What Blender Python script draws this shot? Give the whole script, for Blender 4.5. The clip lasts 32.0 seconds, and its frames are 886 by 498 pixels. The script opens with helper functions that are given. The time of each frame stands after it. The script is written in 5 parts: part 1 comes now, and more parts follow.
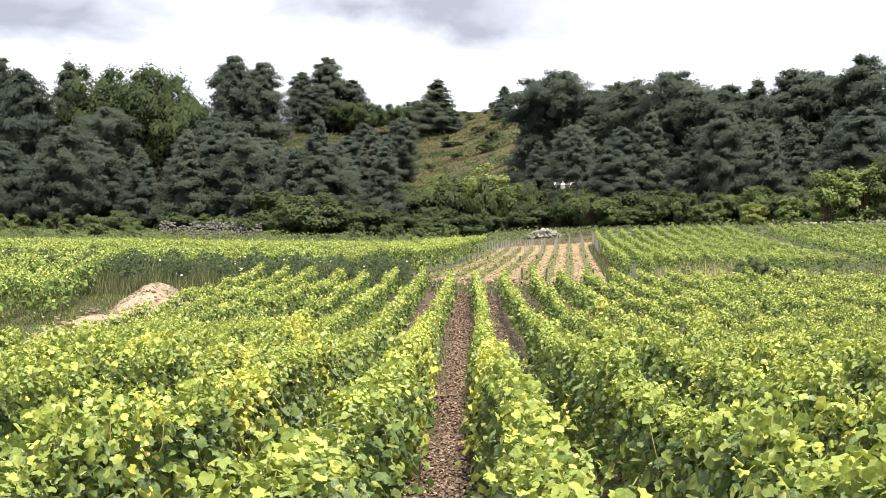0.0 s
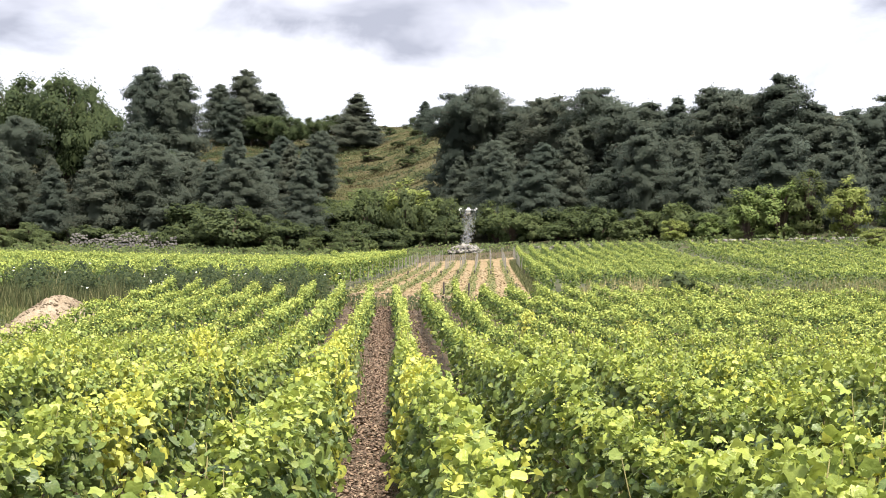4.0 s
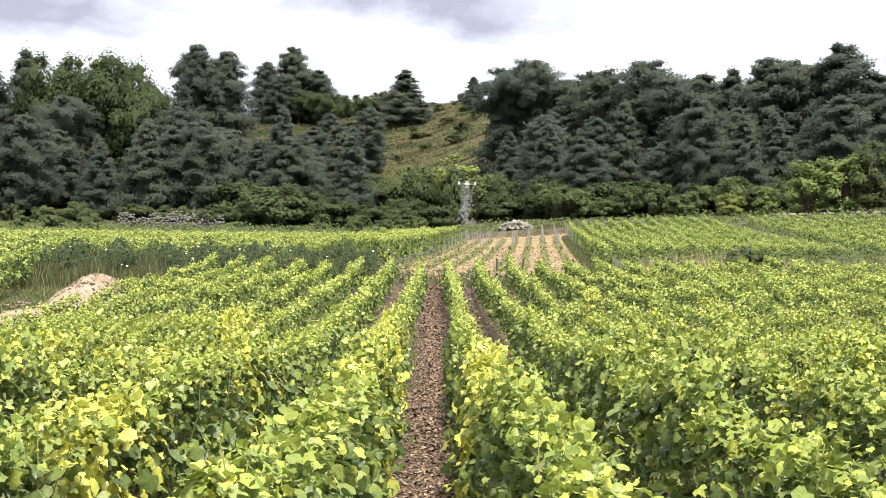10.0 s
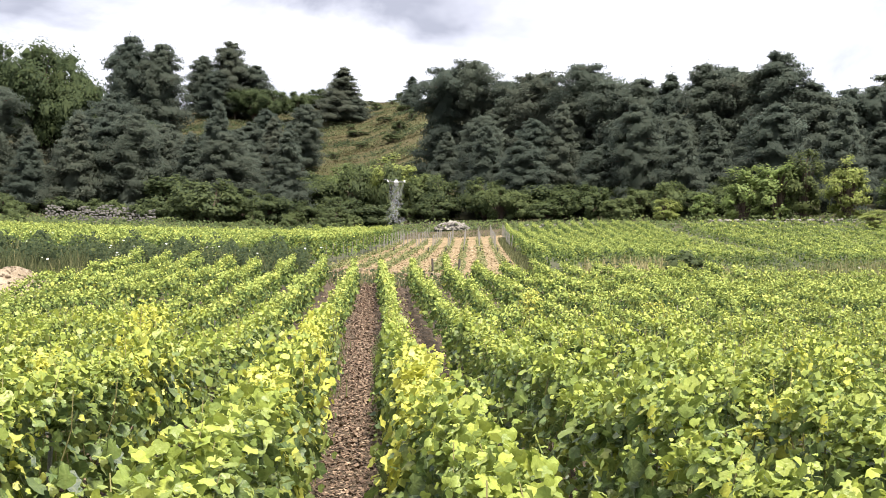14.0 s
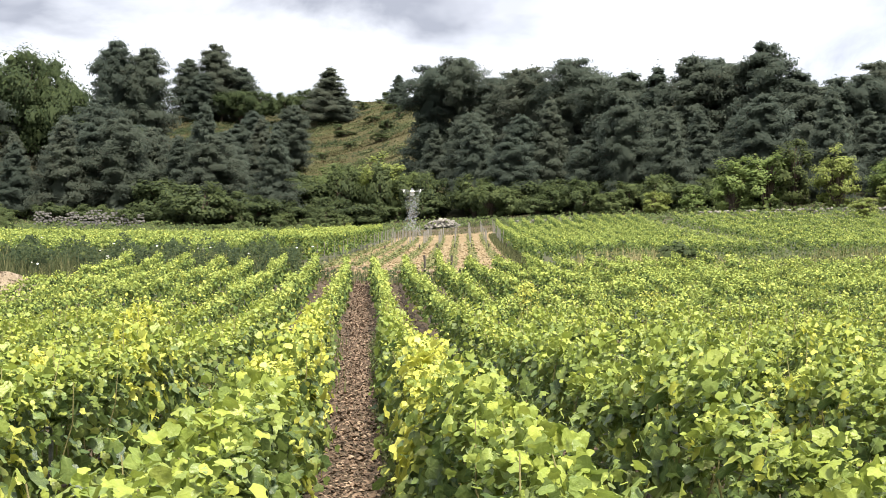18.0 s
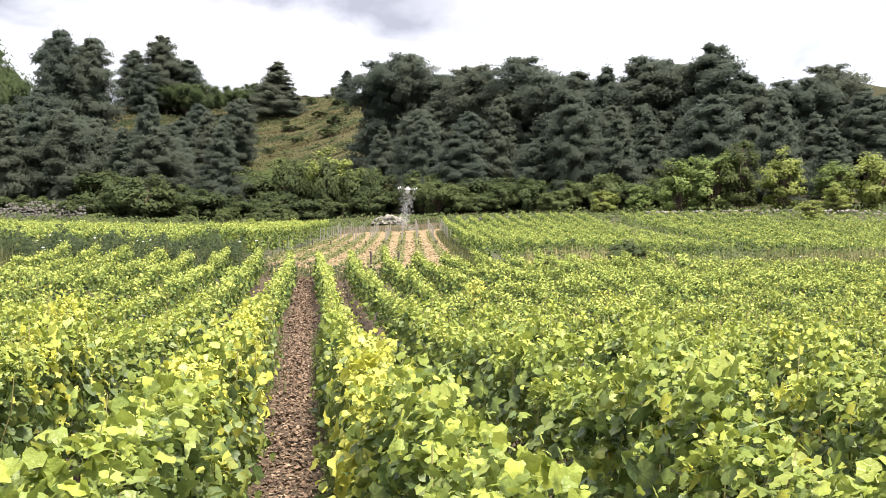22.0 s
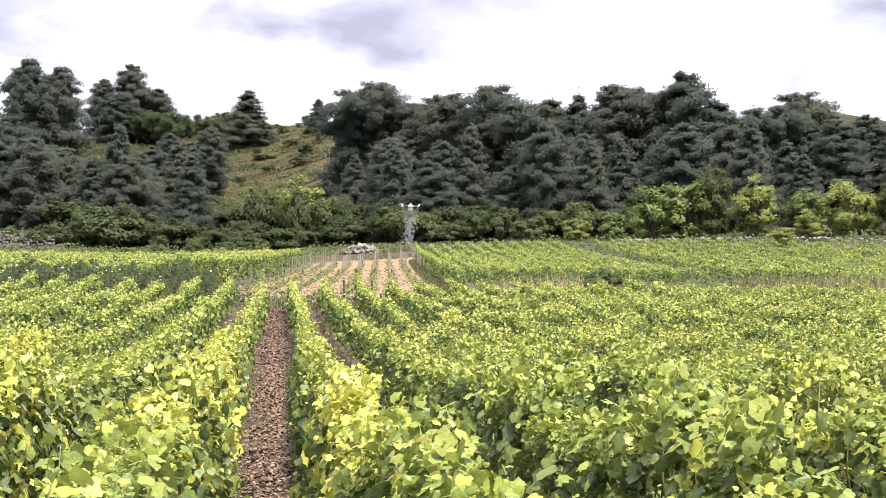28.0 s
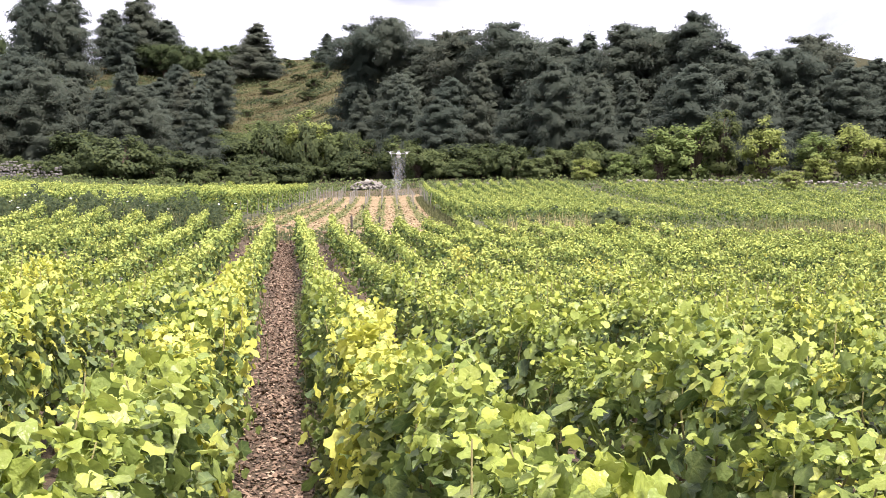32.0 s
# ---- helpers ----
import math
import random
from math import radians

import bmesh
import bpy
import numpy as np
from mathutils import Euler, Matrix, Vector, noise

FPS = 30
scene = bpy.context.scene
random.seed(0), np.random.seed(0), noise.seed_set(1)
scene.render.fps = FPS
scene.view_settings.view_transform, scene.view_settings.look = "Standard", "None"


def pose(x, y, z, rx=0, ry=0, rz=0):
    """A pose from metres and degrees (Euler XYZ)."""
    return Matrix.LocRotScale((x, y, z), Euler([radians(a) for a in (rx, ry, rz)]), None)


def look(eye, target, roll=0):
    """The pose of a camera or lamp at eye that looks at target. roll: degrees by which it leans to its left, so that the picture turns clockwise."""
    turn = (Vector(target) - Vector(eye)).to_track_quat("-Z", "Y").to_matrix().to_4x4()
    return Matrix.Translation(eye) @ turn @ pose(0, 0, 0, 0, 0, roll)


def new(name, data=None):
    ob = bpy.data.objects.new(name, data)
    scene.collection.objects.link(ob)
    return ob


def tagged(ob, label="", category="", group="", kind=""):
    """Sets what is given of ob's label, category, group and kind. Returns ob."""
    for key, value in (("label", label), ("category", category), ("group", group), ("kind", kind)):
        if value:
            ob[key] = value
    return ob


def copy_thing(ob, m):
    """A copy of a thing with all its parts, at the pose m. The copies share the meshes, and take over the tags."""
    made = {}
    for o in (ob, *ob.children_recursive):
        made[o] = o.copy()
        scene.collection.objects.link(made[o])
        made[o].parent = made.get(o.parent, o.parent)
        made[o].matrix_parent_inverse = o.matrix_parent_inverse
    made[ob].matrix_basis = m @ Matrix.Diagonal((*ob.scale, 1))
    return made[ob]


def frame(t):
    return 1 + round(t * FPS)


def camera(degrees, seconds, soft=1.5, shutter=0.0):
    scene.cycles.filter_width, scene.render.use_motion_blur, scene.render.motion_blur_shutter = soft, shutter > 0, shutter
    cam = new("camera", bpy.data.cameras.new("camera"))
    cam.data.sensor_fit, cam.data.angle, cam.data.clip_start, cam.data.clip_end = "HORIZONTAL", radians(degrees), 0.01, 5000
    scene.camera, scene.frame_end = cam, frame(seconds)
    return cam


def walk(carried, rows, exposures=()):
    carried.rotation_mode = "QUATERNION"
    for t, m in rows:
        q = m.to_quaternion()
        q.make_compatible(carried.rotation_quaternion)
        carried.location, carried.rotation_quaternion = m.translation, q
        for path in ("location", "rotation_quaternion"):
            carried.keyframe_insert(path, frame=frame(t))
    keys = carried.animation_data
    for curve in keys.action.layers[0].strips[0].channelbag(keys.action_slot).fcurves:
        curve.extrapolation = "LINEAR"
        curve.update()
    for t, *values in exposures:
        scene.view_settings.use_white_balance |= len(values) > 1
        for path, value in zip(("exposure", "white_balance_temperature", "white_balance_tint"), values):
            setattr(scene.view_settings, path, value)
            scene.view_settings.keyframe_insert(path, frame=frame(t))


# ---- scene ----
cam = camera(38.0, 32.0, soft=0.85)
PATH = [
    (0, (0.197, -0.606, 1.474), (0.157, 1.39, 1.602), 0.7),
    (0.5, (0.139, -0.445, 1.482), (0.13, 1.552, 1.596), 0.9),
    (1, (0.173, -0.302, 1.474), (0.219, 1.691, 1.642), 0.3),
    (1.5, (0.202, -0.12, 1.479), (0.216, 1.874, 1.63), -0.2),
    (2, (0.15, 0.111, 1.471), (0.208, 2.107, 1.584), -0.1),
    (2.5, (0.132, 0.278, 1.462), (0.226, 2.274, 1.554), 0.7),
    (3, (0.177, 0.422, 1.46), (0.228, 2.416, 1.619), 0.6),
    (3.5, (0.158, 0.718, 1.459), (0.21, 2.712, 1.612), 1.3),
    (4, (0.157, 1.003, 1.46), (0.242, 2.996, 1.615), 0.8),
    (4.5, (0.175, 1.185, 1.458), (0.236, 3.178, 1.622), 0.1),
    (6.5, (0.11, 1.893, 1.468), (0.209, 3.888, 1.586), 0.3),
    (7, (0.041, 2.093, 1.507), (0.154, 4.085, 1.655), 0.6),
    (7.5, (0.07, 2.276, 1.49), (0.166, 4.266, 1.665), 0.5),
    (8, (0.119, 2.441, 1.504), (0.149, 4.437, 1.635), -0.1),
    (8.5, (0.086, 2.631, 1.485), (0.157, 4.627, 1.603), -0.2),
    (9, (0.024, 2.834, 1.505), (0.13, 4.828, 1.607), 0.9),
    (9.5, (0.035, 2.969, 1.484), (0.133, 4.964, 1.59), 0.6),
    (10, (0.073, 3.188, 1.502), (0.083, 5.184, 1.622), 0.6),
    (10.5, (0.044, 3.391, 1.47), (0.065, 5.388, 1.593), 0.1),
    (11, (0.027, 3.558, 1.493), (0.106, 5.553, 1.62), 0.4),
    (11.5, (0.074, 3.7, 1.498), (0.122, 5.691, 1.686), 0.0),
    (12, (0.108, 3.84, 1.483), (0.104, 5.835, 1.623), -0.8),
    (12.5, (0.063, 4.041, 1.479), (0.111, 6.034, 1.652), -0.5),
    (13, (0.06, 4.138, 1.493), (0.189, 6.127, 1.664), -0.6),
    (13.5, (0.108, 4.262, 1.507), (0.231, 6.25, 1.692), 0.4),
    (14, (0.124, 4.401, 1.526), (0.234, 6.395, 1.649), 1.5),
    (14.5, (0.079, 4.592, 1.512), (0.195, 6.576, 1.741), 1.7),
    (16.5, (0.069, 4.368, 1.492), (0.176, 6.345, 1.775), 0.9),
    (17, (0.074, 4.301, 1.483), (0.187, 6.286, 1.7), 0.0),
    (17.5, (0.08, 4.359, 1.468), (0.2, 6.348, 1.638), -0.0),
    (18, (0.046, 4.582, 1.443), (0.172, 6.574, 1.564), 0.2),
    (18.5, (0.009, 4.661, 1.463), (0.182, 6.652, 1.548), 0.3),
    (19, (0.047, 4.783, 1.446), (0.279, 6.767, 1.539), 0.6),
    (19.5, (0.084, 4.888, 1.455), (0.247, 6.88, 1.538), 1.0),
    (20, (0.065, 4.982, 1.444), (0.24, 6.973, 1.529), 0.8),
    (20.5, (0.04, 5.061, 1.465), (0.283, 7.045, 1.526), 1.6),
    (21, (0.085, 5.209, 1.453), (0.321, 7.194, 1.533), 1.3),
    (21.5, (0.119, 5.331, 1.459), (0.275, 7.322, 1.555), 1.0),
    (22, (0.09, 5.457, 1.449), (0.299, 7.443, 1.567), 0.8),
    (22.5, (0.051, 5.555, 1.466), (0.309, 7.535, 1.58), 1.1),
    (23, (0.072, 5.689, 1.479), (0.243, 7.676, 1.632), 1.2),
    (23.5, (0.081, 5.761, 1.476), (0.23, 7.752, 1.597), 0.3),
    (24, (0.044, 5.812, 1.493), (0.257, 7.795, 1.651), -0.2),
    (24.5, (0.01, 5.93, 1.486), (0.284, 7.906, 1.625), 0.0),
    (25, (0.034, 5.992, 1.488), (0.301, 7.967, 1.657), 0.7),
    (25.5, (0.056, 6.06, 1.486), (0.39, 8.024, 1.66), 0.9),
    (27.5, (0.056, 5.978, 1.479), (0.336, 7.951, 1.652), 0.5),
    (28, (0.055, 5.978, 1.475), (0.307, 7.956, 1.638), 0.5),
    (28.5, (0.056, 6.032, 1.473), (0.291, 8.013, 1.627), 0.4),
    (29, (0.055, 6.029, 1.469), (0.293, 8.01, 1.613), 0.5),
    (29.5, (0.053, 6.018, 1.467), (0.289, 8.0, 1.599), 0.6),
    (30, (0.058, 6.011, 1.47), (0.288, 7.995, 1.591), 0.5),
    (30.5, (0.053, 6.01, 1.467), (0.281, 7.994, 1.585), 0.6),
    (31, (0.046, 6.044, 1.465), (0.282, 8.027, 1.575), 0.7),
    (31.5, (0.02, 6.028, 1.467), (0.265, 8.011, 1.567), 0.9),
    (32, (0.0, 5.999, 1.463), (0.245, 7.983, 1.529), 1.5),
]
EXPOSURES = [(0, 1.02, 6480, 13), (9, 1.03, 6390, 15), (14.5, 1.03, 6390, 15), (16.5, -0.12, 5700, 5), (17.0, 0.28, 5800, 5), (17.5, 0.66, 6100, 8), (18.0, 0.94, 6450, 11), (19.0, 1.08, 6550, 13), (21.5, 1.09, 6560, 14), (24, 1.10, 6330, 20), (32.0, 1.12, 6260, 24)]
walk(cam, [(t, look(eye, target, roll)) for t, eye, target, roll in PATH], EXPOSURES)

# ---------------------------------------------------------------- world and sun
SUN_AZ, SUN_EL = radians(158), radians(62)      # azimuth clockwise from +y


def build_world():
    world = bpy.data.worlds.new("sky")
    scene.world = world
    world.use_nodes = True
    nt = world.node_tree
    nt.nodes.clear()
    out = nt.nodes.new("ShaderNodeOutputWorld")
    bg = nt.nodes.new("ShaderNodeBackground")
    sky = nt.nodes.new("ShaderNodeTexSky")
    sky.sky_type, sky.sun_disc = "NISHITA", False
    sky.sun_elevation, sky.sun_rotation = SUN_EL, SUN_AZ
    sky.air_density, sky.dust_density = 1.0, 3.0
    co = nt.nodes.new("ShaderNodeTexCoord")
    mp = nt.nodes.new("ShaderNodeMapping")
    mp.inputs["Scale"].default_value = (1.0, 1.0, 3.0)
    nz = nt.nodes.new("ShaderNodeTexNoise")
    nz.inputs["Scale"].default_value, nz.inputs["Detail"].default_value = 2.2, 6
    ramp = nt.nodes.new("ShaderNodeValToRGB")
    ramp.color_ramp.elements[0].position, ramp.color_ramp.elements[0].color = 0.36, (6.2, 6.7, 7.6, 1)
    ramp.color_ramp.elements[1].position, ramp.color_ramp.elements[1].color = 0.60, (8.9, 9.1, 9.5, 1)
    mix = nt.nodes.new("ShaderNodeMixRGB")
    mix.inputs[0].default_value = 0.88
    bg.inputs["Strength"].default_value = 0.085
    L = nt.links.new
    L(co.outputs["Generated"], mp.inputs["Vector"])
    L(mp.outputs["Vector"], nz.inputs["Vector"])
    L(nz.outputs["Fac"], ramp.inputs["Fac"])
    L(sky.outputs["Color"], mix.inputs[1])
    L(ramp.outputs["Color"], mix.inputs[2])
    L(mix.outputs["Color"], bg.inputs["Color"])
    L(bg.outputs["Background"], out.inputs["Surface"])
    sun = new("sun", bpy.data.lights.new("sun", "SUN"))
    sun.data.energy, sun.data.angle, sun.data.color = 5.0, radians(12), (1.0, 0.94, 0.83)
    d = Vector((math.sin(SUN_AZ) * math.cos(SUN_EL), math.cos(SUN_AZ) * math.cos(SUN_EL), math.sin(SUN_EL)))
    sun.matrix_world = look(d * 100, (0, 0, 0))


build_world()

# ---------------------------------------------------------------- the lie of the land
PROF = ((-300, -0.4), (-20, -0.12), (0, -0.05), (5, 0.0), (10, 0.16), (14, 0.26), (17, 0.36), (20, 0.46), (25, 0.73), (30, 1.10), (37, 1.68), (43, 2.21), (48, 2.84), (50, 3.06), (52, 3.36), (60, 4.1),
        (80, 5.8), (105, 7.9), (125, 10.05), (140, 11.9), (150, 13.4), (165, 16.8), (180, 20.5), (210, 30.0), (235, 38.5), (250, 42.5),
        (275, 45), (320, 46), (450, 48), (900, 50), (3000, 50))
PY, PZ = np.array(PROF, float).T


def step(a, b, v):
    u = np.clip((np.asarray(v, float) - a) / (b - a), 0, 1)
    return u * u * (3 - 2 * u)


def ground(x, y):
    """Height of the ground; works on numbers and on arrays."""
    x, y = np.asarray(x, float), np.asarray(y, float)
    far = y + 0.7 * np.clip(x, 0, 60) * step(58, 115, y)
    z = sum(np.interp(far + o, PY, PZ) for o in (-1.6, -0.8, 0, 0.8, 1.6)) / 5
    z = z + 0.10 * step(1, 6, x) * step(16, 30, y) * (1 - step(44, 56, y))
    z = z + 0.03 * np.sin(x * 0.9 + y * 0.31) * np.sin(y * 0.53 - x * 0.2) * step(-30, 20, y)
    z = z - 0.42 * step(5.2, 7.6, -x) * (1 - step(22, 36, y)) * step(-5, 8, y)
    z = z + step(130, 200, far) * (1.6 * np.sin(x * 0.07 + 1.3) + 0.9 * np.sin(x * 0.19 + y * 0.06))
    z = z - 9 * step(28, 66, x) * step(172, 235, far) * (1 - step(236, 275, far))
    return z


def gz(x, y):
    return float(ground(x, y))


def patch_left(y):
    return -1.35 + 0.077 * (y - 62)


def patch_right(y):
    return 7.2 + 0.074 * (y - 61)


# ---------------------------------------------------------------- materials
def material(name, rough=0.8):
    m = bpy.data.materials.new(name)
    m.use_nodes = True
    nt = m.node_tree
    return m, nt, nt.nodes["Principled BSDF"], nt.links.new


def node(nt, kind, **values):
    n = nt.nodes.new(kind)
    for key, v in values.items():
        n.inputs[key.replace("_", " ")].default_value = v
    return n


def ramp_node(nt, stops):
    r = nt.nodes.new("ShaderNodeValToRGB")
    els = r.color_ramp.elements
    while len(els) < len(stops):
        els.new(0.5)
    for e, (p, c) in zip(els, stops):
        e.position, e.color = p, (*c, 1)
    return r


def noisy(name, stops, scale, rough=0.85, fine=6.0, bump=0.3, depth=0.02, metal=0.0, per_object=0.0, coords="Object", sheen=0.5, stretch=None):
    """A surface whose colour runs through the stops by noise at two scales, with relief."""
    m, nt, bsdf, L = material(name)
    co = nt.nodes.new("ShaderNodeTexCoord")
    a = node(nt, "ShaderNodeTexNoise", Scale=scale, Detail=5.0, Roughness=0.6)
    b = node(nt, "ShaderNodeTexNoise", Scale=scale * fine, Detail=4.0, Roughness=0.65)
    where = co.outputs[coords]
    if stretch:
        mp = node(nt, "ShaderNodeMapping", Scale=stretch)
        L(where, mp.inputs["Vector"])
        where = mp.outputs["Vector"]
    L(where, a.inputs["Vector"])
    L(where, b.inputs["Vector"])
    mx = nt.nodes.new("ShaderNodeMath")
    mx.operation = "ADD"
    h1 = nt.nodes.new("ShaderNodeMath")
    h1.operation, h1.inputs[1].default_value = "MULTIPLY", 0.5
    h2 = nt.nodes.new("ShaderNodeMath")
    h2.operation, h2.inputs[1].default_value = "MULTIPLY", 0.5
    L(a.outputs["Fac"], h1.inputs[0])
    L(b.outputs["Fac"], h2.inputs[0])
    L(h1.outputs[0], mx.inputs[0])
    L(h2.outputs[0], mx.inputs[1])
    last = mx.outputs[0]
    if per_object:
        info = nt.nodes.new("ShaderNodeObjectInfo")
        ma = nt.nodes.new("ShaderNodeMath")
        ma.operation, ma.inputs[1].default_value = "MULTIPLY_ADD", per_object
        L(info.outputs["Random"], ma.inputs[0])
        L(last, ma.inputs[2])
        last = ma.outputs[0]
    r = ramp_node(nt, stops)
    L(last, r.inputs["Fac"])
    L(r.outputs["Color"], bsdf.inputs["Base Color"])
    bsdf.inputs["Roughness"].default_value = rough
    bsdf.inputs["Metallic"].default_value = metal
    bsdf.inputs["Specular IOR Level"].default_value = sheen
    bp = node(nt, "ShaderNodeBump", Strength=bump, Distance=depth)
    L(b.outputs["Fac"], bp.inputs["Height"])
    L(bp.outputs["Normal"], bsdf.inputs["Normal"])
    return m


def leafy(name, stops, yellow, pass_light=0.45, gloss=0.15, object_share=0.0, age=False, rough=0.62):
    """Leaves: colour by island, a tint towards yellow by the mesh's own attribute, light passing through."""
    m, nt, bsdf, L = material(name)
    geo = nt.nodes.new("ShaderNodeNewGeometry")
    last = geo.outputs["Random Per Island"]
    if object_share:
        info = nt.nodes.new("ShaderNodeObjectInfo")
        mo = nt.nodes.new("ShaderNodeMath")
        mo.operation, mo.inputs[1].default_value = "MULTIPLY", 1 - object_share
        L(last, mo.inputs[0])
        ma = nt.nodes.new("ShaderNodeMath")
        ma.operation, ma.inputs[1].default_value = "MULTIPLY_ADD", object_share
        L(info.outputs["Random"], ma.inputs[0])
        L(mo.outputs[0], ma.inputs[2])
        last = ma.outputs[0]
    if age:                       # shoots' young leaves paler; lit tops, shaded flanks and hollows are coloured in too
        young_lit = nt.nodes.new("ShaderNodeAttribute")
        young_lit.attribute_name = "young"
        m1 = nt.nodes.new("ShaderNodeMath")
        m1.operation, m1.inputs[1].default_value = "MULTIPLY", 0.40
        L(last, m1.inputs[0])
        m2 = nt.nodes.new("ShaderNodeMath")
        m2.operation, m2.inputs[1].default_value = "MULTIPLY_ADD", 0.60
        L(young_lit.outputs["Fac"], m2.inputs[0])
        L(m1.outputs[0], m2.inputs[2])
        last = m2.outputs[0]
    r = ramp_node(nt, stops)
    L(last, r.inputs["Fac"])
    at = nt.nodes.new("ShaderNodeAttribute")
    at.attribute_name = "tint"
    mix = nt.nodes.new("ShaderNodeMixRGB")
    mix.inputs[2].default_value = (*yellow, 1)
    L(at.outputs["Fac"], mix.inputs[0])
    L(r.outputs["Color"], mix.inputs[1])
    co = nt.nodes.new("ShaderNodeTexCoord")
    nz = node(nt, "ShaderNodeTexNoise", Scale=35.0, Detail=3.0)
    L(co.outputs["Object"], nz.inputs["Vector"])
    hs = nt.nodes.new("ShaderNodeHueSaturation")
    mr = nt.nodes.new("ShaderNodeMapRange")
    mr.inputs["To Min"].default_value, mr.inputs["To Max"].default_value = (0.65, 1.35) if age else (0.85, 1.15)
    L(nz.outputs["Fac"], mr.inputs["Value"])
    L(mr.outputs[0], hs.inputs["Value"])
    shade = mix.outputs["Color"]
    if age:                       # pale ribs and a little more yellow along them
        rb = nt.nodes.new("ShaderNodeAttribute")
        rb.attribute_name = "rib"
        pw = nt.nodes.new("ShaderNodeMath")
        pw.operation, pw.inputs[1].default_value = "POWER", 5.0
        L(rb.outputs["Fac"], pw.inputs[0])
        sc = nt.nodes.new("ShaderNodeMath")
        sc.operation, sc.inputs[1].default_value = "MULTIPLY", 0.16
        L(pw.outputs[0], sc.inputs[0])
        rm = nt.nodes.new("ShaderNodeMixRGB")
        rm.inputs[2].default_value = (0.46, 0.52, 0.16, 1)
        L(sc.outputs[0], rm.inputs[0])
        L(shade, rm.inputs[1])
        shade = rm.outputs["Color"]
    L(shade, hs.inputs["Color"])
    L(hs.outputs["Color"], bsdf.inputs["Base Color"])
    if age:                       # puckered blades between the veins
        fine = node(nt, "ShaderNodeTexNoise", Scale=90.0, Detail=2.0)
        L(co.outputs["Object"], fine.inputs["Vector"])
        bp = node(nt, "ShaderNodeBump", Strength=0.55, Distance=0.006)
        L(fine.outputs["Fac"], bp.inputs["Height"])
        L(bp.outputs["Normal"], bsdf.inputs["Normal"])
    bsdf.inputs["Roughness"].default_value = rough
    bsdf.inputs["Specular IOR Level"].default_value = gloss
    tr = nt.nodes.new("ShaderNodeBsdfTranslucent")
    L(hs.outputs["Color"], tr.inputs["Color"])
    sh = nt.nodes.new("ShaderNodeMixShader")
    sh.inputs[0].default_value = pass_light
    out = nt.nodes["Material Output"]
    L(bsdf.outputs[0], sh.inputs[1])
    L(tr.outputs[0], sh.inputs[2])
    L(sh.outputs[0], out.inputs["Surface"])
    return m


# dark end shades flanks and hollows, pale end lights tops and young shoots
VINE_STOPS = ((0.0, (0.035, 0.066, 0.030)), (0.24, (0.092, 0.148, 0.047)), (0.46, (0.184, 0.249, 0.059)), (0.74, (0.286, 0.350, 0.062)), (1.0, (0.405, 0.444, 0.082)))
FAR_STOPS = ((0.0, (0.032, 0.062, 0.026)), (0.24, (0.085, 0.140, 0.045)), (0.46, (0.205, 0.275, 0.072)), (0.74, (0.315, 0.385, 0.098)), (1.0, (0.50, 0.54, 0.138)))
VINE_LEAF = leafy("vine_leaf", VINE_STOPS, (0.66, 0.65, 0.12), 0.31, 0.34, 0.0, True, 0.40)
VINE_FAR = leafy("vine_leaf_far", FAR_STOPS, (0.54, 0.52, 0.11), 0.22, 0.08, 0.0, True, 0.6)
# needles lightened and greyed: the distance haze is mixed into their colour
PINE_LEAF = leafy("hazed_pine_needles", ((0.0, (0.080, 0.106, 0.086)), (0.4, (0.101, 0.127, 0.099)), (0.8, (0.122, 0.143, 0.107)), (1.0, (0.140, 0.150, 0.110))), (0.152, 0.146, 0.108), 0.66, 0.05, 0.65)
BROAD_LEAF = leafy("broad_leaf", ((0.0, (0.115, 0.170, 0.062)), (0.5, (0.185, 0.255, 0.088)), (1.0, (0.275, 0.345, 0.118))), (0.45, 0.46, 0.12), 0.5, 0.12, 0.3)
BUSH_LEAF = leafy("bush_leaf", ((0.0, (0.034, 0.053, 0.030)), (0.5, (0.058, 0.082, 0.040)), (1.0, (0.098, 0.126, 0.056))), (0.24, 0.27, 0.08), 0.5, 0.1, 0.6)
SLOPE_LEAF = leafy("slope_tree_leaf", ((0.0, (0.070, 0.100, 0.042)), (0.5, (0.110, 0.148, 0.058)), (1.0, (0.170, 0.210, 0.080))), (0.30, 0.33, 0.09), 0.5, 0.1, 0.3)
HEDGE_LEAF = leafy("hedge_leaf", ((0.0, (0.052, 0.076, 0.038)), (0.5, (0.082, 0.112, 0.050)), (1.0, (0.128, 0.160, 0.068))), (0.26, 0.29, 0.08), 0.5, 0.1, 0.5)
OAK_LEAF = leafy("oak_leaf", ((0.0, (0.045, 0.066, 0.032)), (0.5, (0.066, 0.092, 0.042)), (1.0, (0.098, 0.126, 0.054))), (0.20, 0.23, 0.07), 0.5, 0.08, 0.3)
WEED_LEAF = leafy("weed_blade", ((0.0, (0.048, 0.066, 0.027)), (0.5, (0.085, 0.103, 0.042)), (1.0, (0.155, 0.155, 0.072))), (0.36, 0.31, 0.16), 0.3, 0.12)
SLOPE_GRASS = leafy("slope_grass_blade", ((0.0, (0.040, 0.044, 0.020)), (0.5, (0.064, 0.061, 0.027)), (1.0, (0.100, 0.084, 0.042))), (0.15, 0.115, 0.062), 0.3, 0.03)
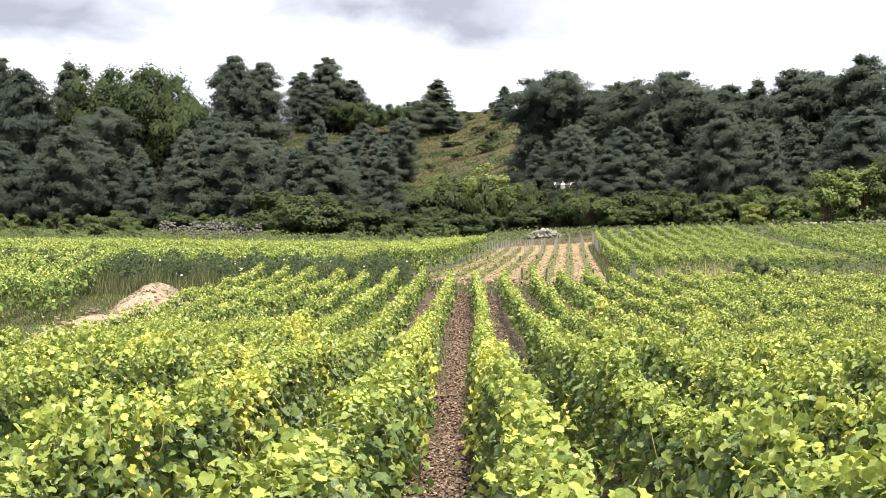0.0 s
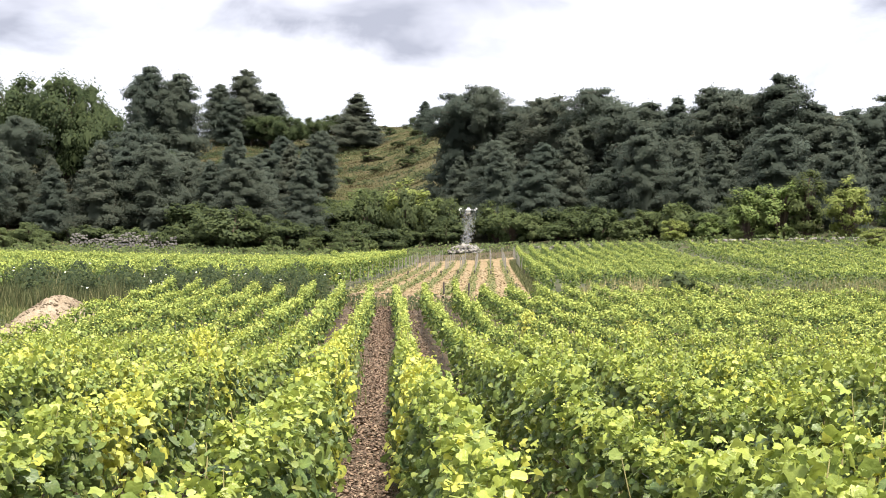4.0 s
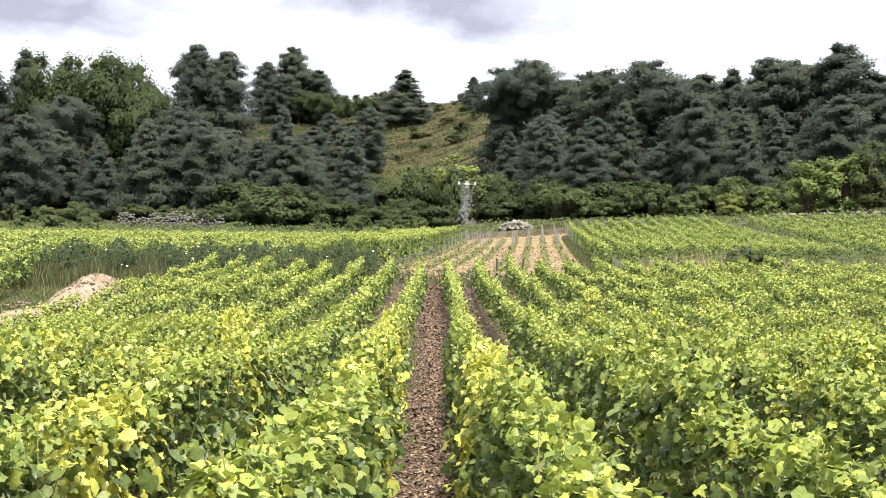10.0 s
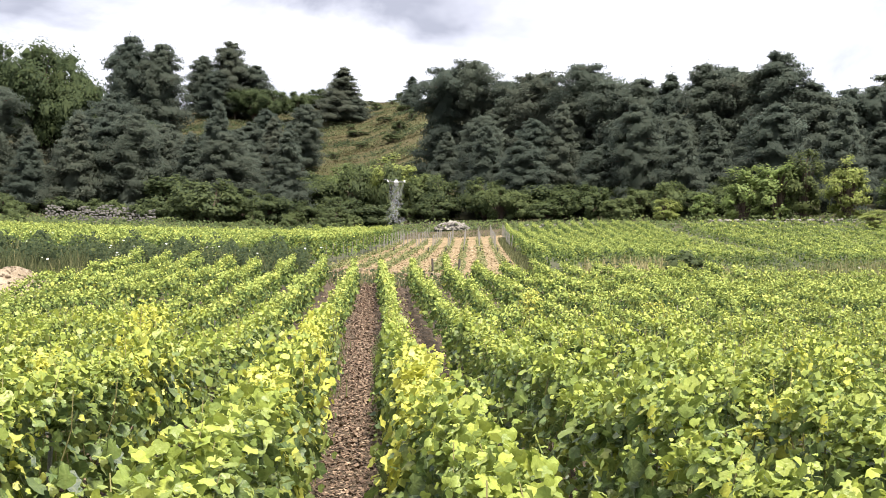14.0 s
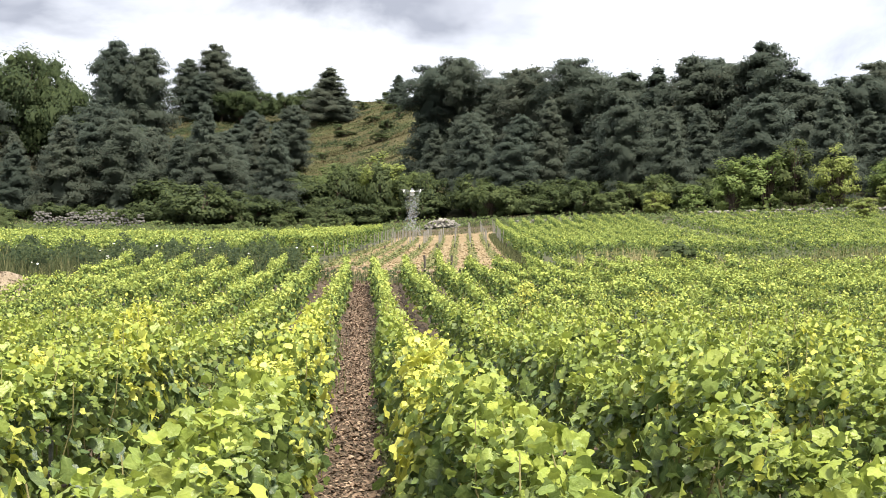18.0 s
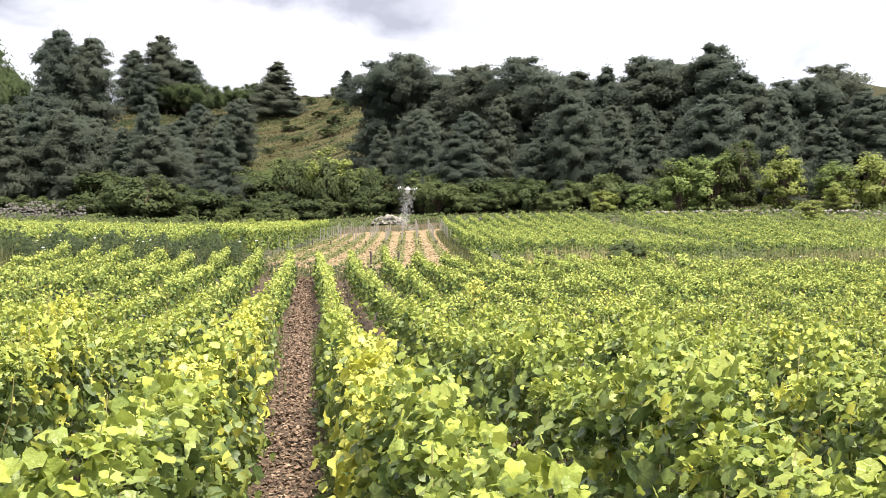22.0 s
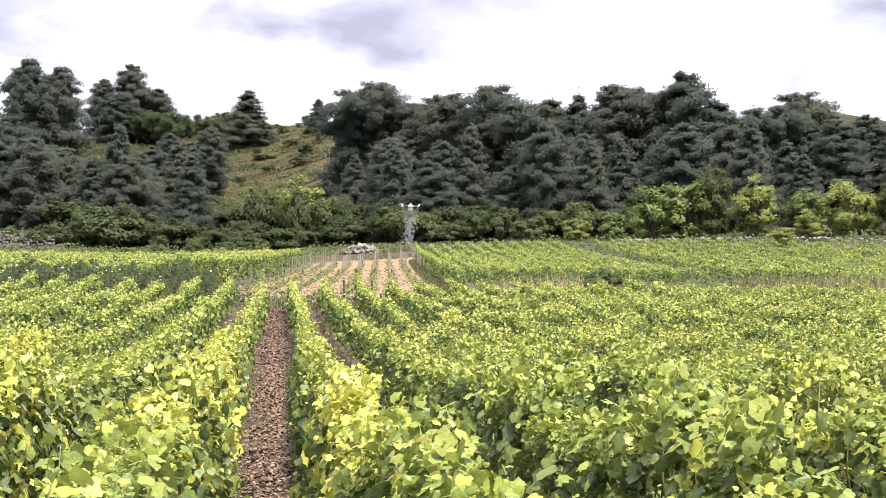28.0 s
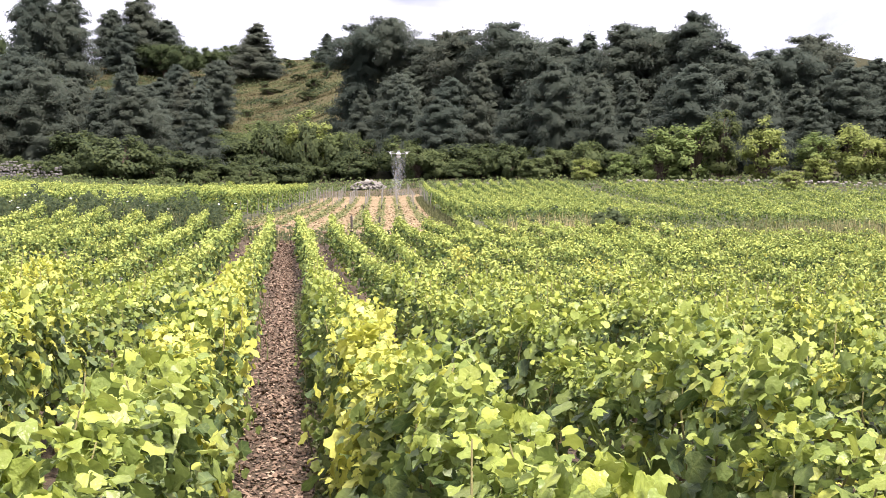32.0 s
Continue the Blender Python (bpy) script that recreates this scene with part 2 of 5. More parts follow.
GRASS_LEAF = leafy("grass_blade", ((0.0, (0.06, 0.085, 0.03)), (0.5, (0.11, 0.14, 0.045)), (1.0, (0.20, 0.20, 0.08))), (0.42, 0.36, 0.18), 0.3, 0.2)
FLOWER = noisy("umbel_white", ((0.3, (0.62, 0.62, 0.55)), (0.7, (0.8, 0.8, 0.74))), 6.0)
BARK = noisy("vine_bark", ((0.3, (0.045, 0.032, 0.022)), (0.7, (0.12, 0.085, 0.06))), 14.0, 0.9, 5.0, 0.6, 0.01)
PINE_BARK = noisy("pine_bark", ((0.3, (0.05, 0.035, 0.028)), (0.7, (0.16, 0.10, 0.07))), 2.0, 0.9, 6.0, 0.6, 0.05)
SHOOT = noisy("green_shoot", ((0.3, (0.10, 0.075, 0.03)), (0.7, (0.20, 0.20, 0.06))), 9.0)
SOIL = noisy("vineyard_soil", ((0.34, (0.028, 0.019, 0.010)), (0.5, (0.060, 0.041, 0.021)), (0.66, (0.118, 0.082, 0.044))), 1.3, 0.95, 14.0, 0.9, 0.05)
PATCH = noisy("bare_patch_soil", ((0.36, (0.120, 0.083, 0.040)), (0.46, (0.20, 0.142, 0.070)), (0.54, (0.265, 0.193, 0.097)), (0.66, (0.37, 0.295, 0.175))), 0.8, 0.95, 11.0, 1.0, 0.12)
MEADOW = noisy("rough_grass", ((0.32, (0.022, 0.030, 0.011)), (0.5, (0.038, 0.045, 0.016)), (0.68, (0.080, 0.072, 0.033))), 0.16, 0.95, 9.0, 0.8, 0.1)
HILL = noisy("hill_grass", ((0.36, (0.028, 0.036, 0.014)), (0.44, (0.050, 0.054, 0.022)), (0.49, (0.074, 0.070, 0.033)), (0.54, (0.095, 0.078, 0.045)), (0.60, (0.054, 0.057, 0.024))), 0.22, 0.95, 7.0, 0.9, 0.4, sheen=0.04, stretch=(0.45, 1.7, 1.0))
FOREST = noisy("forest_floor", ((0.3, (0.030, 0.030, 0.018)), (0.7, (0.062, 0.060, 0.033))), 0.3, 0.95, 6.0, 0.8, 0.2, sheen=0.04)
TRACK = noisy("dirt_track", ((0.34, (0.046, 0.038, 0.022)), (0.5, (0.078, 0.064, 0.039)), (0.66, (0.120, 0.098, 0.062))), 0.5, 0.95, 9.0, 0.9, 0.08, sheen=0.1)
LIME = noisy("pale_limestone", ((0.3, (0.11, 0.102, 0.088)), (0.7, (0.275, 0.256, 0.225))), 1.2, 0.9, 8.0, 0.5, 0.04, 0.0, 0.25, sheen=0.2)
RUBBLE = noisy("pale_rubble_earth", ((0.36, (0.165, 0.125, 0.080)), (0.5, (0.265, 0.210, 0.142)), (0.64, (0.37, 0.31, 0.225))), 2.2, 0.95, 9.0, 0.9, 0.05, sheen=0.2)
WALL_STONE = noisy("grey_wall_stone", ((0.3, (0.065, 0.062, 0.055)), (0.7, (0.175, 0.165, 0.148))), 1.2, 0.95, 8.0, 0.6, 0.04, 0.0, 0.2)
POST_WOOD = noisy("dark_post_wood", ((0.3, (0.03, 0.025, 0.02)), (0.7, (0.10, 0.085, 0.07))), 9.0, 0.9)
STAKE = noisy("grey_stake_wood", ((0.3, (0.13, 0.12, 0.10)), (0.7, (0.27, 0.25, 0.215))), 9.0, 0.9)
STEEL = noisy("galvanised_steel", ((0.3, (0.16, 0.16, 0.155)), (0.7, (0.30, 0.30, 0.29))), 20.0, 0.5, metal=0.8)


# ---------------------------------------------------------------- mesh helpers
def mesh_from(name, verts, tris, mat, tint=None, smooth=False, slots=None, young=None, rib=None, normals=None):
    verts, tris = np.asarray(verts, np.float32), np.asarray(tris, np.int32)
    me = bpy.data.meshes.new(name)
    k = tris.shape[1]
    me.vertices.add(len(verts))
    me.vertices.foreach_set("co", verts.ravel())
    me.loops.add(tris.size)
    me.loops.foreach_set("vertex_index", tris.ravel())
    me.polygons.add(len(tris))
    me.polygons.foreach_set("loop_start", np.arange(0, tris.size, k, dtype=np.int32))
    me.polygons.foreach_set("loop_total", np.full(len(tris), k, np.int32))
    for one in (mat if isinstance(mat, (list, tuple)) else [mat]):
        me.materials.append(one)
    if slots is not None:
        me.polygons.foreach_set("material_index", np.asarray(slots, np.int32))
    if tint is not None:
        at = me.attributes.new("tint", "FLOAT", "POINT")
        at.data.foreach_set("value", np.asarray(tint, np.float32))
    if rib is not None:
        at = me.attributes.new("rib", "FLOAT", "POINT")
        at.data.foreach_set("value", np.asarray(rib, np.float32))
    if young is not None:
        at = me.attributes.new("young", "FLOAT", "POINT")
        at.data.foreach_set("value", np.asarray(young, np.float32))
    me.update(calc_edges=True)
    me.polygons.foreach_set("use_smooth", np.full(len(tris), bool(smooth) or normals is not None))
    if normals is not None:      # foliage shaded as one soft mass
        me.normals_split_custom_set_from_vertices(np.asarray(normals, np.float32))
    return me


def part(name, bm_or_mesh, mat, parent, label=""):
    """One mesh object under a thing or under a part."""
    if isinstance(bm_or_mesh, bmesh.types.BMesh):
        me = bpy.data.meshes.new(name)
        bm_or_mesh.to_mesh(me)
        bm_or_mesh.free()
        me.materials.append(mat)
    else:
        me = bm_or_mesh
    ob = new(name, me)
    ob.parent = parent
    return tagged(ob, label)


def thing(name, label, category, group="", at=(0, 0, 0)):
    ob = new(name)
    ob.empty_display_size = 0.2
    ob.location = at
    return tagged(ob, label, category, group)


def fan(radii, droop, fold, pleat=0.0):
    """A leaf as a fan round its heart: unit width, lying in xy, tip to +y; every other rim point is a rib's end."""
    n = len(radii)
    ang = [math.radians(-90 + 360 * (i + 0.5) / n) for i in range(n)]
    pts = [(0, 0, 0.0)]
    for i, (a, r) in enumerate(zip(ang, radii)):
        x, y = r * math.cos(a), r * math.sin(a)
        pts.append((x, y, -droop * (x * x + y * y) + fold * abs(x) + pleat * (1 if i % 2 else -1)))
    return np.array(pts), np.array([(0, 1 + i, 1 + (i + 1) % n) for i in range(n)])


LEAF_NEAR = fan((0.24, 0.44, 0.53, 0.49, 0.57, 0.50, 0.63, 0.50, 0.57, 0.49, 0.53, 0.44, 0.24), 0.60, 0.26, 0.03)
RIB = np.array([1.0] + [1.0 if i % 2 == 0 and 0 < i < 12 else 0.0 for i in range(13)])
LEAF_MID = fan((0.40, 0.50, 0.58, 0.50, 0.40), 0.4, 0.22)
LEAF_FAR = (np.array([(-0.5, 0, 0.0), (0, -0.42, -0.1), (0.5, 0, 0.02), (0, 0.52, -0.16)]), np.array([(0, 1, 2), (0, 2, 3)]))


def scatter(shape, pos, nrm, size, rng, bend=0.0):
    """Copies of a small shape at places, facing normals, each spun by chance. Returns the vertices and faces."""
    base, tris = shape
    n, k = len(pos), len(base)
    nrm = nrm / (np.linalg.norm(nrm, axis=1, keepdims=True) + 1e-9)
    ref = rng.normal(size=(n, 3))
    u = np.cross(nrm, ref)
    u /= np.linalg.norm(u, axis=1, keepdims=True) + 1e-9
    v = np.cross(nrm, u)
    b = base[None] * size[:, None, None]
    if bend:                      # some curl up, some hang
        b[..., 2] *= rng.normal(1.0, bend, n)[:, None]
    verts = pos[:, None] + b[..., :1] * u[:, None] + b[..., 1:2] * v[:, None] + b[..., 2:] * nrm[:, None]
    faces = tris[None] + (np.arange(n) * k)[:, None, None]
    return verts.reshape(-1, 3), faces.reshape(-1, 3)


def tube(points, radii, sides=6):
    """A bent tapered tube through points. Returns vertices and triangles."""
    pts, verts, tris = [Vector(p) for p in points], [], []
    for i, (p, r) in enumerate(zip(pts, [float(r) for r in radii])):
        way = (pts[min(i + 1, len(pts) - 1)] - pts[max(i - 1, 0)]).normalized()
        a = way.cross(Vector((0.31, 0.87, 0.38))).normalized()
        b = way.cross(a)
        verts += [tuple(p + r * (math.cos(q) * a + math.sin(q) * b)) for q in (2 * math.pi * s / sides for s in range(sides))]
    for i in range(len(pts) - 1):
        for s in range(sides):
            a, b = i * sides + s, i * sides + (s + 1) % sides
            tris += [(a, b, b + sides), (a, b + sides, a + sides)]
    top = (len(pts) - 1) * sides
    tris += [(top, top + s, top + s + 1) for s in range(1, sides - 1)]
    return verts, tris


def joined(pieces):
    vs, fs, n = [], [], 0
    for v, f in pieces:
        v = np.asarray(v, float).reshape(-1, 3)
        vs.append(v)
        fs.append(np.asarray(f, int) + n)
        n += len(v)
    return np.concatenate(vs), np.concatenate(fs)


# ---------------------------------------------------------------- ground
def build_ground():
    ys = np.unique(np.concatenate([np.arange(-300, -10, 20), np.arange(-10, 60, 0.5), np.arange(60, 130, 1.0), np.arange(130, 300, 3.0), np.arange(300, 600, 20), np.arange(600, 3001, 200)]))
    xs = np.unique(np.concatenate([np.arange(-3000, -200, 200), np.arange(-200, -40, 8), np.arange(-40, -14, 2.0), np.arange(-14, 24, 0.5), np.arange(24, 60, 2.0), np.arange(60, 200, 8), np.arange(200, 3001, 200)]))
    X, Y = np.meshgrid(xs, ys)
    Z = ground(X, Y)
    verts = np.stack([X.ravel(), Y.ravel(), Z.ravel()], 1)
    w = len(xs)
    i = (np.arange(len(ys) - 1)[:, None] * w + np.arange(w - 1)[None]).ravel()
    quads = np.stack([i, i + 1, i + 1 + w, i + w], 1)
    mid = verts[quads].mean(1)
    mx, my = mid[:, 0], mid[:, 1]
    far = my + 0.7 * np.clip(mx, 0, 60) * step(58, 115, my)
    slot = np.full(len(quads), 2)
    slot[(my > -9) & (my < 47.5) & (mx > -8.2) & (mx < 40)] = 0
    slot[(my >= 47.5) & (my <= 51.5) & (mx > -2.5) & (mx < 9.5)] = 0
    slot[(my > 51.5) & (my < 112) & (mx > patch_left(my)) & (mx < patch_right(my))] = 1
    slot[(my >= 112) & (my < 124) & (mx > patch_left(my) - 1) & (mx < patch_right(my) + 1)] = 5
    slot[(far > 131) & (my < 235)] = 4
    clear = (far > 165) & (mx > -34) & (mx < 12) | (my >= 235) & (mx > -34) & (mx < 12) | (my > 290)
    slot[clear] = 3
    slot[(far > 127) & (far < 128.6) & (mx > -4)] = 5
    me = mesh_from("ground", verts, quads, [SOIL, PATCH, MEADOW, HILL, FOREST, TRACK], smooth=True, slots=slot)
    tagged(new("ground", me), "sloping vineyard earth, rough grass and wooded hillside", "ground", kind="structure")


build_ground()

# ---------------------------------------------------------------- vines
def yellowing(x, y):
    """How far the leaves of a vine have turned, by its place: a few sick spots and slow drifts along the rows."""
    x, y = np.asarray(x, float), np.asarray(y, float)
    t = 0.09 + 0.09 * np.sin(x * 2.1 + y * 0.23) * np.sin(y * 0.41 + x) + 0.06 * step(1.0, 2.5, -x) * step(8, 11, y)
    for sx, sy, rx, ry, k in ((-1.5, 9.4, 0.5, 0.9, 1.1), (-3.5, 9.8, 0.5, 0.9, 0.5), (-2.5, 11.5, 0.5, 0.8, 0.4), (0.5, 13.2, 0.5, 2.2, 0.7), (0.5, 10.8, 0.5, 0.6, 0.6), (-0.5, 17.5, 0.5, 5.5, 0.75),
                              (3.5, 31.5, 0.6, 2.0, 0.8), (-1.5, 14.2, 0.5, 1.4, 0.75), (5.5, 28.0, 0.6, 1.6, 0.5), (2.5, 11.5, 0.5, 0.8, 0.5), (-0.5, 12.0, 0.4, 0.8, 0.5), (-0.5, 6.0, 0.4, 0.7, 0.6),
                              (0.5, 6.0, 0.4, 0.6, 0.5), (3.5, 13.8, 0.5, 0.8, 0.6), (-3.5, 15, 0.6, 2, 0.65), (-2.5, 19.6, 0.5, 1.6, 0.7), (-2.5, 14.8, 0.5, 0.9, 0.8), (-1.5, 6.4, 0.4, 0.6, 0.8), (2.5, 6.8, 0.4, 0.7, 0.55), (4.5, 17, 0.5, 1.5, 0.4), (8.5, 24, 0.6, 2, 0.4)):
        t = t + k * np.exp(-((x - sx) / rx) ** 2 - ((y - sy) / ry) ** 2)
    return np.clip(0.03 + (t - 0.08) * 0.66, 0, 0.60)


def turned(level, pos, rng, phase=0.0):
    """How yellow each leaf is: whole shoots turn together, a share given by level; the rest stay green."""
    n = len(pos)
    y, z = pos[:, 1], pos[:, 2]
    wave = 0.5 + 0.25 * np.sin(y * 11.0 + z * 2.0 + phase) + 0.25 * np.sin(y * 27.0 - z * 4.0 + 2.3 * phase + pos[:, 0] * 9)
    wave = 0.7 * wave + 0.3 * rng.random(n) + 0.12 * (0.8 - np.clip(z, 0, 1.2))
    gone = wave < np.clip(level, 0, 0.9) * 1.05
    return np.where(gone, rng.uniform(0.45, 1.0, n), rng.beta(0.7, 3.0, n) * 0.42)


def hedge_leaves(n, length, rng, high=1.0, wide=0.15, low=0.14, shoots=0.16):
    """Places, normals and sizes of the leaves on a stretch of trellised row along y, with free shoots above the trim."""
    y = rng.uniform(-length / 2, length / 2, n)
    kind = rng.random(n)
    side = np.where(rng.random(n) < 0.5, -1.0, 1.0)
    ph = rng.uniform(0, 6.28, 6)
    crest = high + 0.08 * np.sin(y * 8.0 + ph[0]) + 0.06 * np.sin(y * 15.0 + ph[1]) + 0.03 * np.sin(y * 31.0 + ph[2])
    z = low + (crest - low) * rng.random(n) ** 0.78
    lump = np.sin(y * 9.0 + z * 5 + ph[3] + 2 * side) * 0.6 + np.sin(y * 19.0 - z * 13 + ph[4] - side) * 0.4
    bulge = wide * (0.85 + 0.42 * lump) * np.clip(1.42 - 0.68 * (z - low) / (high - low), 0.6, 1.45)
    x = side * bulge * rng.uniform(0.5, 1.15, n)
    top = kind < 0.40
    x[top] = rng.uniform(-1, 1, top.sum()) * wide * 0.72
    z[top] = crest[top] + rng.normal(0, 0.045, top.sum()) - 0.3 * np.abs(x[top])
    free = kind > 1 - shoots
    k = int(free.sum())
    stems = max(1, int(k / 5))
    sx, sy = rng.normal(0, wide * 0.5, stems), rng.uniform(-length / 2, length / 2, stems)
    lean, tall = rng.normal(0, 0.35, (stems, 2)), rng.uniform(0.06, 0.24, stems)
    w, u = rng.integers(0, stems, k), rng.random(k)
    x[free] = sx[w] + lean[w, 0] * tall[w] * u + rng.normal(0, 0.03, k)
    y[free] = sy[w] + lean[w, 1] * tall[w] * u + rng.normal(0, 0.03, k)
    z[free] = high + tall[w] * u
    nrm = np.stack([np.where(top, x * 2.0, side * 0.9), rng.normal(0, 0.45, n), np.where(top | free, 1.0, 0.6)], 1) + rng.normal(0, 0.66, (n, 3))
    size = 0.036 + 0.072 * rng.random(n) ** 2.0
    size *= 1.22 - 0.5 * np.clip((z - 0.7 * high) / (0.3 * high), 0, 1)
    size[free] *= 1.0 - 0.45 * u
    # paler with height: young growth, plus the light on row tops put into colour
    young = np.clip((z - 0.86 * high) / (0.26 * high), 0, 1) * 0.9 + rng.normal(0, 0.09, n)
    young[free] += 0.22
    # bulges lightened and hollows darkened: light and shade of leaf clumps as colour
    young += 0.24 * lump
    return np.stack([x, y, z], 1), nrm, size, np.clip(young, 0, 1)


def vine_wood(rng, high=1.0):
    """A gnarled trunk with its bent arm; and the year's shoots."""
    k = rng.normal(0, 0.03, (6, 2))
    trunk = joined([tube([(k[0, 0] * 0.3, 0, -0.05), (k[0, 0], k[0, 1], 0.12), (k[1, 0], k[1, 1] + 0.02, 0.27), (k[2, 0], 0.08 + k[2, 1], 0.42)], [0.030, 0.026, 0.021, 0.019], 7),
                    tube([(k[2, 0], 0.08 + k[2, 1], 0.41), (k[3, 0], 0.25, 0.47), (k[4, 0], 0.46, 0.46)], [0.017, 0.012, 0.008], 6)])
    shoots = []
    for i in range(6):
        y0 = -0.42 + 0.16 * i + rng.normal(0, 0.02)
        p = [(rng.normal(0, 0.03), y0, 0.42)]
        for h in (0.6, 0.82, high + rng.uniform(0.05, 0.36)):
            p.append((p[-1][0] + rng.normal(0, 0.04), p[-1][1] + rng.normal(0, 0.03), h))
        shoots.append(tube(p, [0.006, 0.005, 0.004, 0.002], 4))
    return trunk, shoots


def near_vine(x, y):
    return 0.6 < y < 24.5 and -0.36 * (y + 0.5) - 1.2 < x < 0.50 * (y - 1.5) + 1.2 and not (y > 20 and x > 8)


ROWS_X = [i + 0.5 for i in range(-8, 26)]


def row_sway(x, y):
    return 0.05 * np.sin(np.asarray(y) * 0.21 + x * 1.7) + 0.03 * np.sin(np.asarray(y) * 0.9 + x)


def build_near_vines():
    rng = np.random.default_rng(4)
    kinds = []
    for level, close in [(l, c) for c in (True, False) for l in (0.02, 0.14, 0.34, 0.58)]:
        for v in range(3 if level < 0.3 else 2):
            shape, count, scale = (LEAF_NEAR, 900, 0.98) if close else (LEAF_MID, 640, 1.0)
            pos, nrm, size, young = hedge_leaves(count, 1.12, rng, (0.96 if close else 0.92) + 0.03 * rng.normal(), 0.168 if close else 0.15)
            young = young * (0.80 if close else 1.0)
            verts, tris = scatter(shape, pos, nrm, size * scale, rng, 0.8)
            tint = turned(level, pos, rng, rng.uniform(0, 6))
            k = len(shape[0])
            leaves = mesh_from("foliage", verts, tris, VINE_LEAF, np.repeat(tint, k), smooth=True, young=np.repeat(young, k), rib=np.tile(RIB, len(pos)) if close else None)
            trunk, shoots = vine_wood(rng, 0.82)
            look_word = "mostly fresh green leaves" if level < 0.3 else ("many yellowing leaves" if level < 0.5 else "almost wholly yellow leaves")
            ob = thing("grape_vine", "trellised grape vine with " + look_word, "grape vine", "vines of the near vineyard")
            part("trunk", mesh_from("trunk", *trunk, BARK, smooth=True), None, ob, "dark gnarled bark")
            for s in shoots[1:5]:
                part("shoot", mesh_from("shoot", *s, SHOOT, smooth=True), None, ob)
            part("foliage", leaves, None, ob)
            kinds.append((level, ob, [False], close))
    for rx in ROWS_X:
        for i in range(50):
            y = -2.0 + i
            if not near_vine(rx, y):
                continue
            want = float(yellowing(rx, y)) + rng.normal(0, 0.05)
            near = sorted([k for k in kinds if k[3] == (y < 15.6)], key=lambda k: abs(k[0] - want) + rng.random() * 0.12)[0]
            x, yy = rx + float(row_sway(rx, y)), y + rng.normal(0, 0.04)
            m = pose(x, yy, gz(x, yy), 0, 0, rng.choice([0, 180]) + rng.normal(0, 3))
            tall = Matrix.Diagonal((1, 1, float(np.clip(rng.normal(1.0, 0.07) - 0.07 * (abs(rx) < 1 and y < 9), 0.84, 1.16)), 1))
            if near[2][0]:
                copy_thing(near[1], m).matrix_basis = m @ tall
            else:
                near[1].matrix_basis = m @ tall
                near[2][0] = True
    for level, ob, used, close in kinds:
        if not used[0]:
            for o in (*ob.children_recursive, ob):
                bpy.data.objects.remove(o)


def vine_stuff(name, spots, shape, per, label, rng, high=1.0, wide=0.21, big=1.0, along=(0, 1)):
    """Many metres of row joined: spots are (x, y) of one-metre stretches."""
    spots = np.asarray(spots, float)
    n = len(spots)
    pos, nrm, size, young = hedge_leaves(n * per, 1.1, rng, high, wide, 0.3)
    which = np.repeat(np.arange(n), per)
    lift = (rng.normal(0, 0.07, n))[which]
    pos[:, 0] += spots[which, 0] + along[0] * pos[:, 1]
    pos[:, 1] += spots[which, 1]
    pos[:, 2] += ground(pos[:, 0], pos[:, 1]) + lift
    verts, tris = scatter(shape, pos, nrm, size * big, rng)
    t = yellowing(spots[:, 0], spots[:, 1])[which]
    tint = turned(t, pos, rng)
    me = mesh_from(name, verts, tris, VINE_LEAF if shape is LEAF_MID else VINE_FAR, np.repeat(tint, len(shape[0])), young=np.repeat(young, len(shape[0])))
    tagged(new(name, me), label, "vines", kind="stuff")


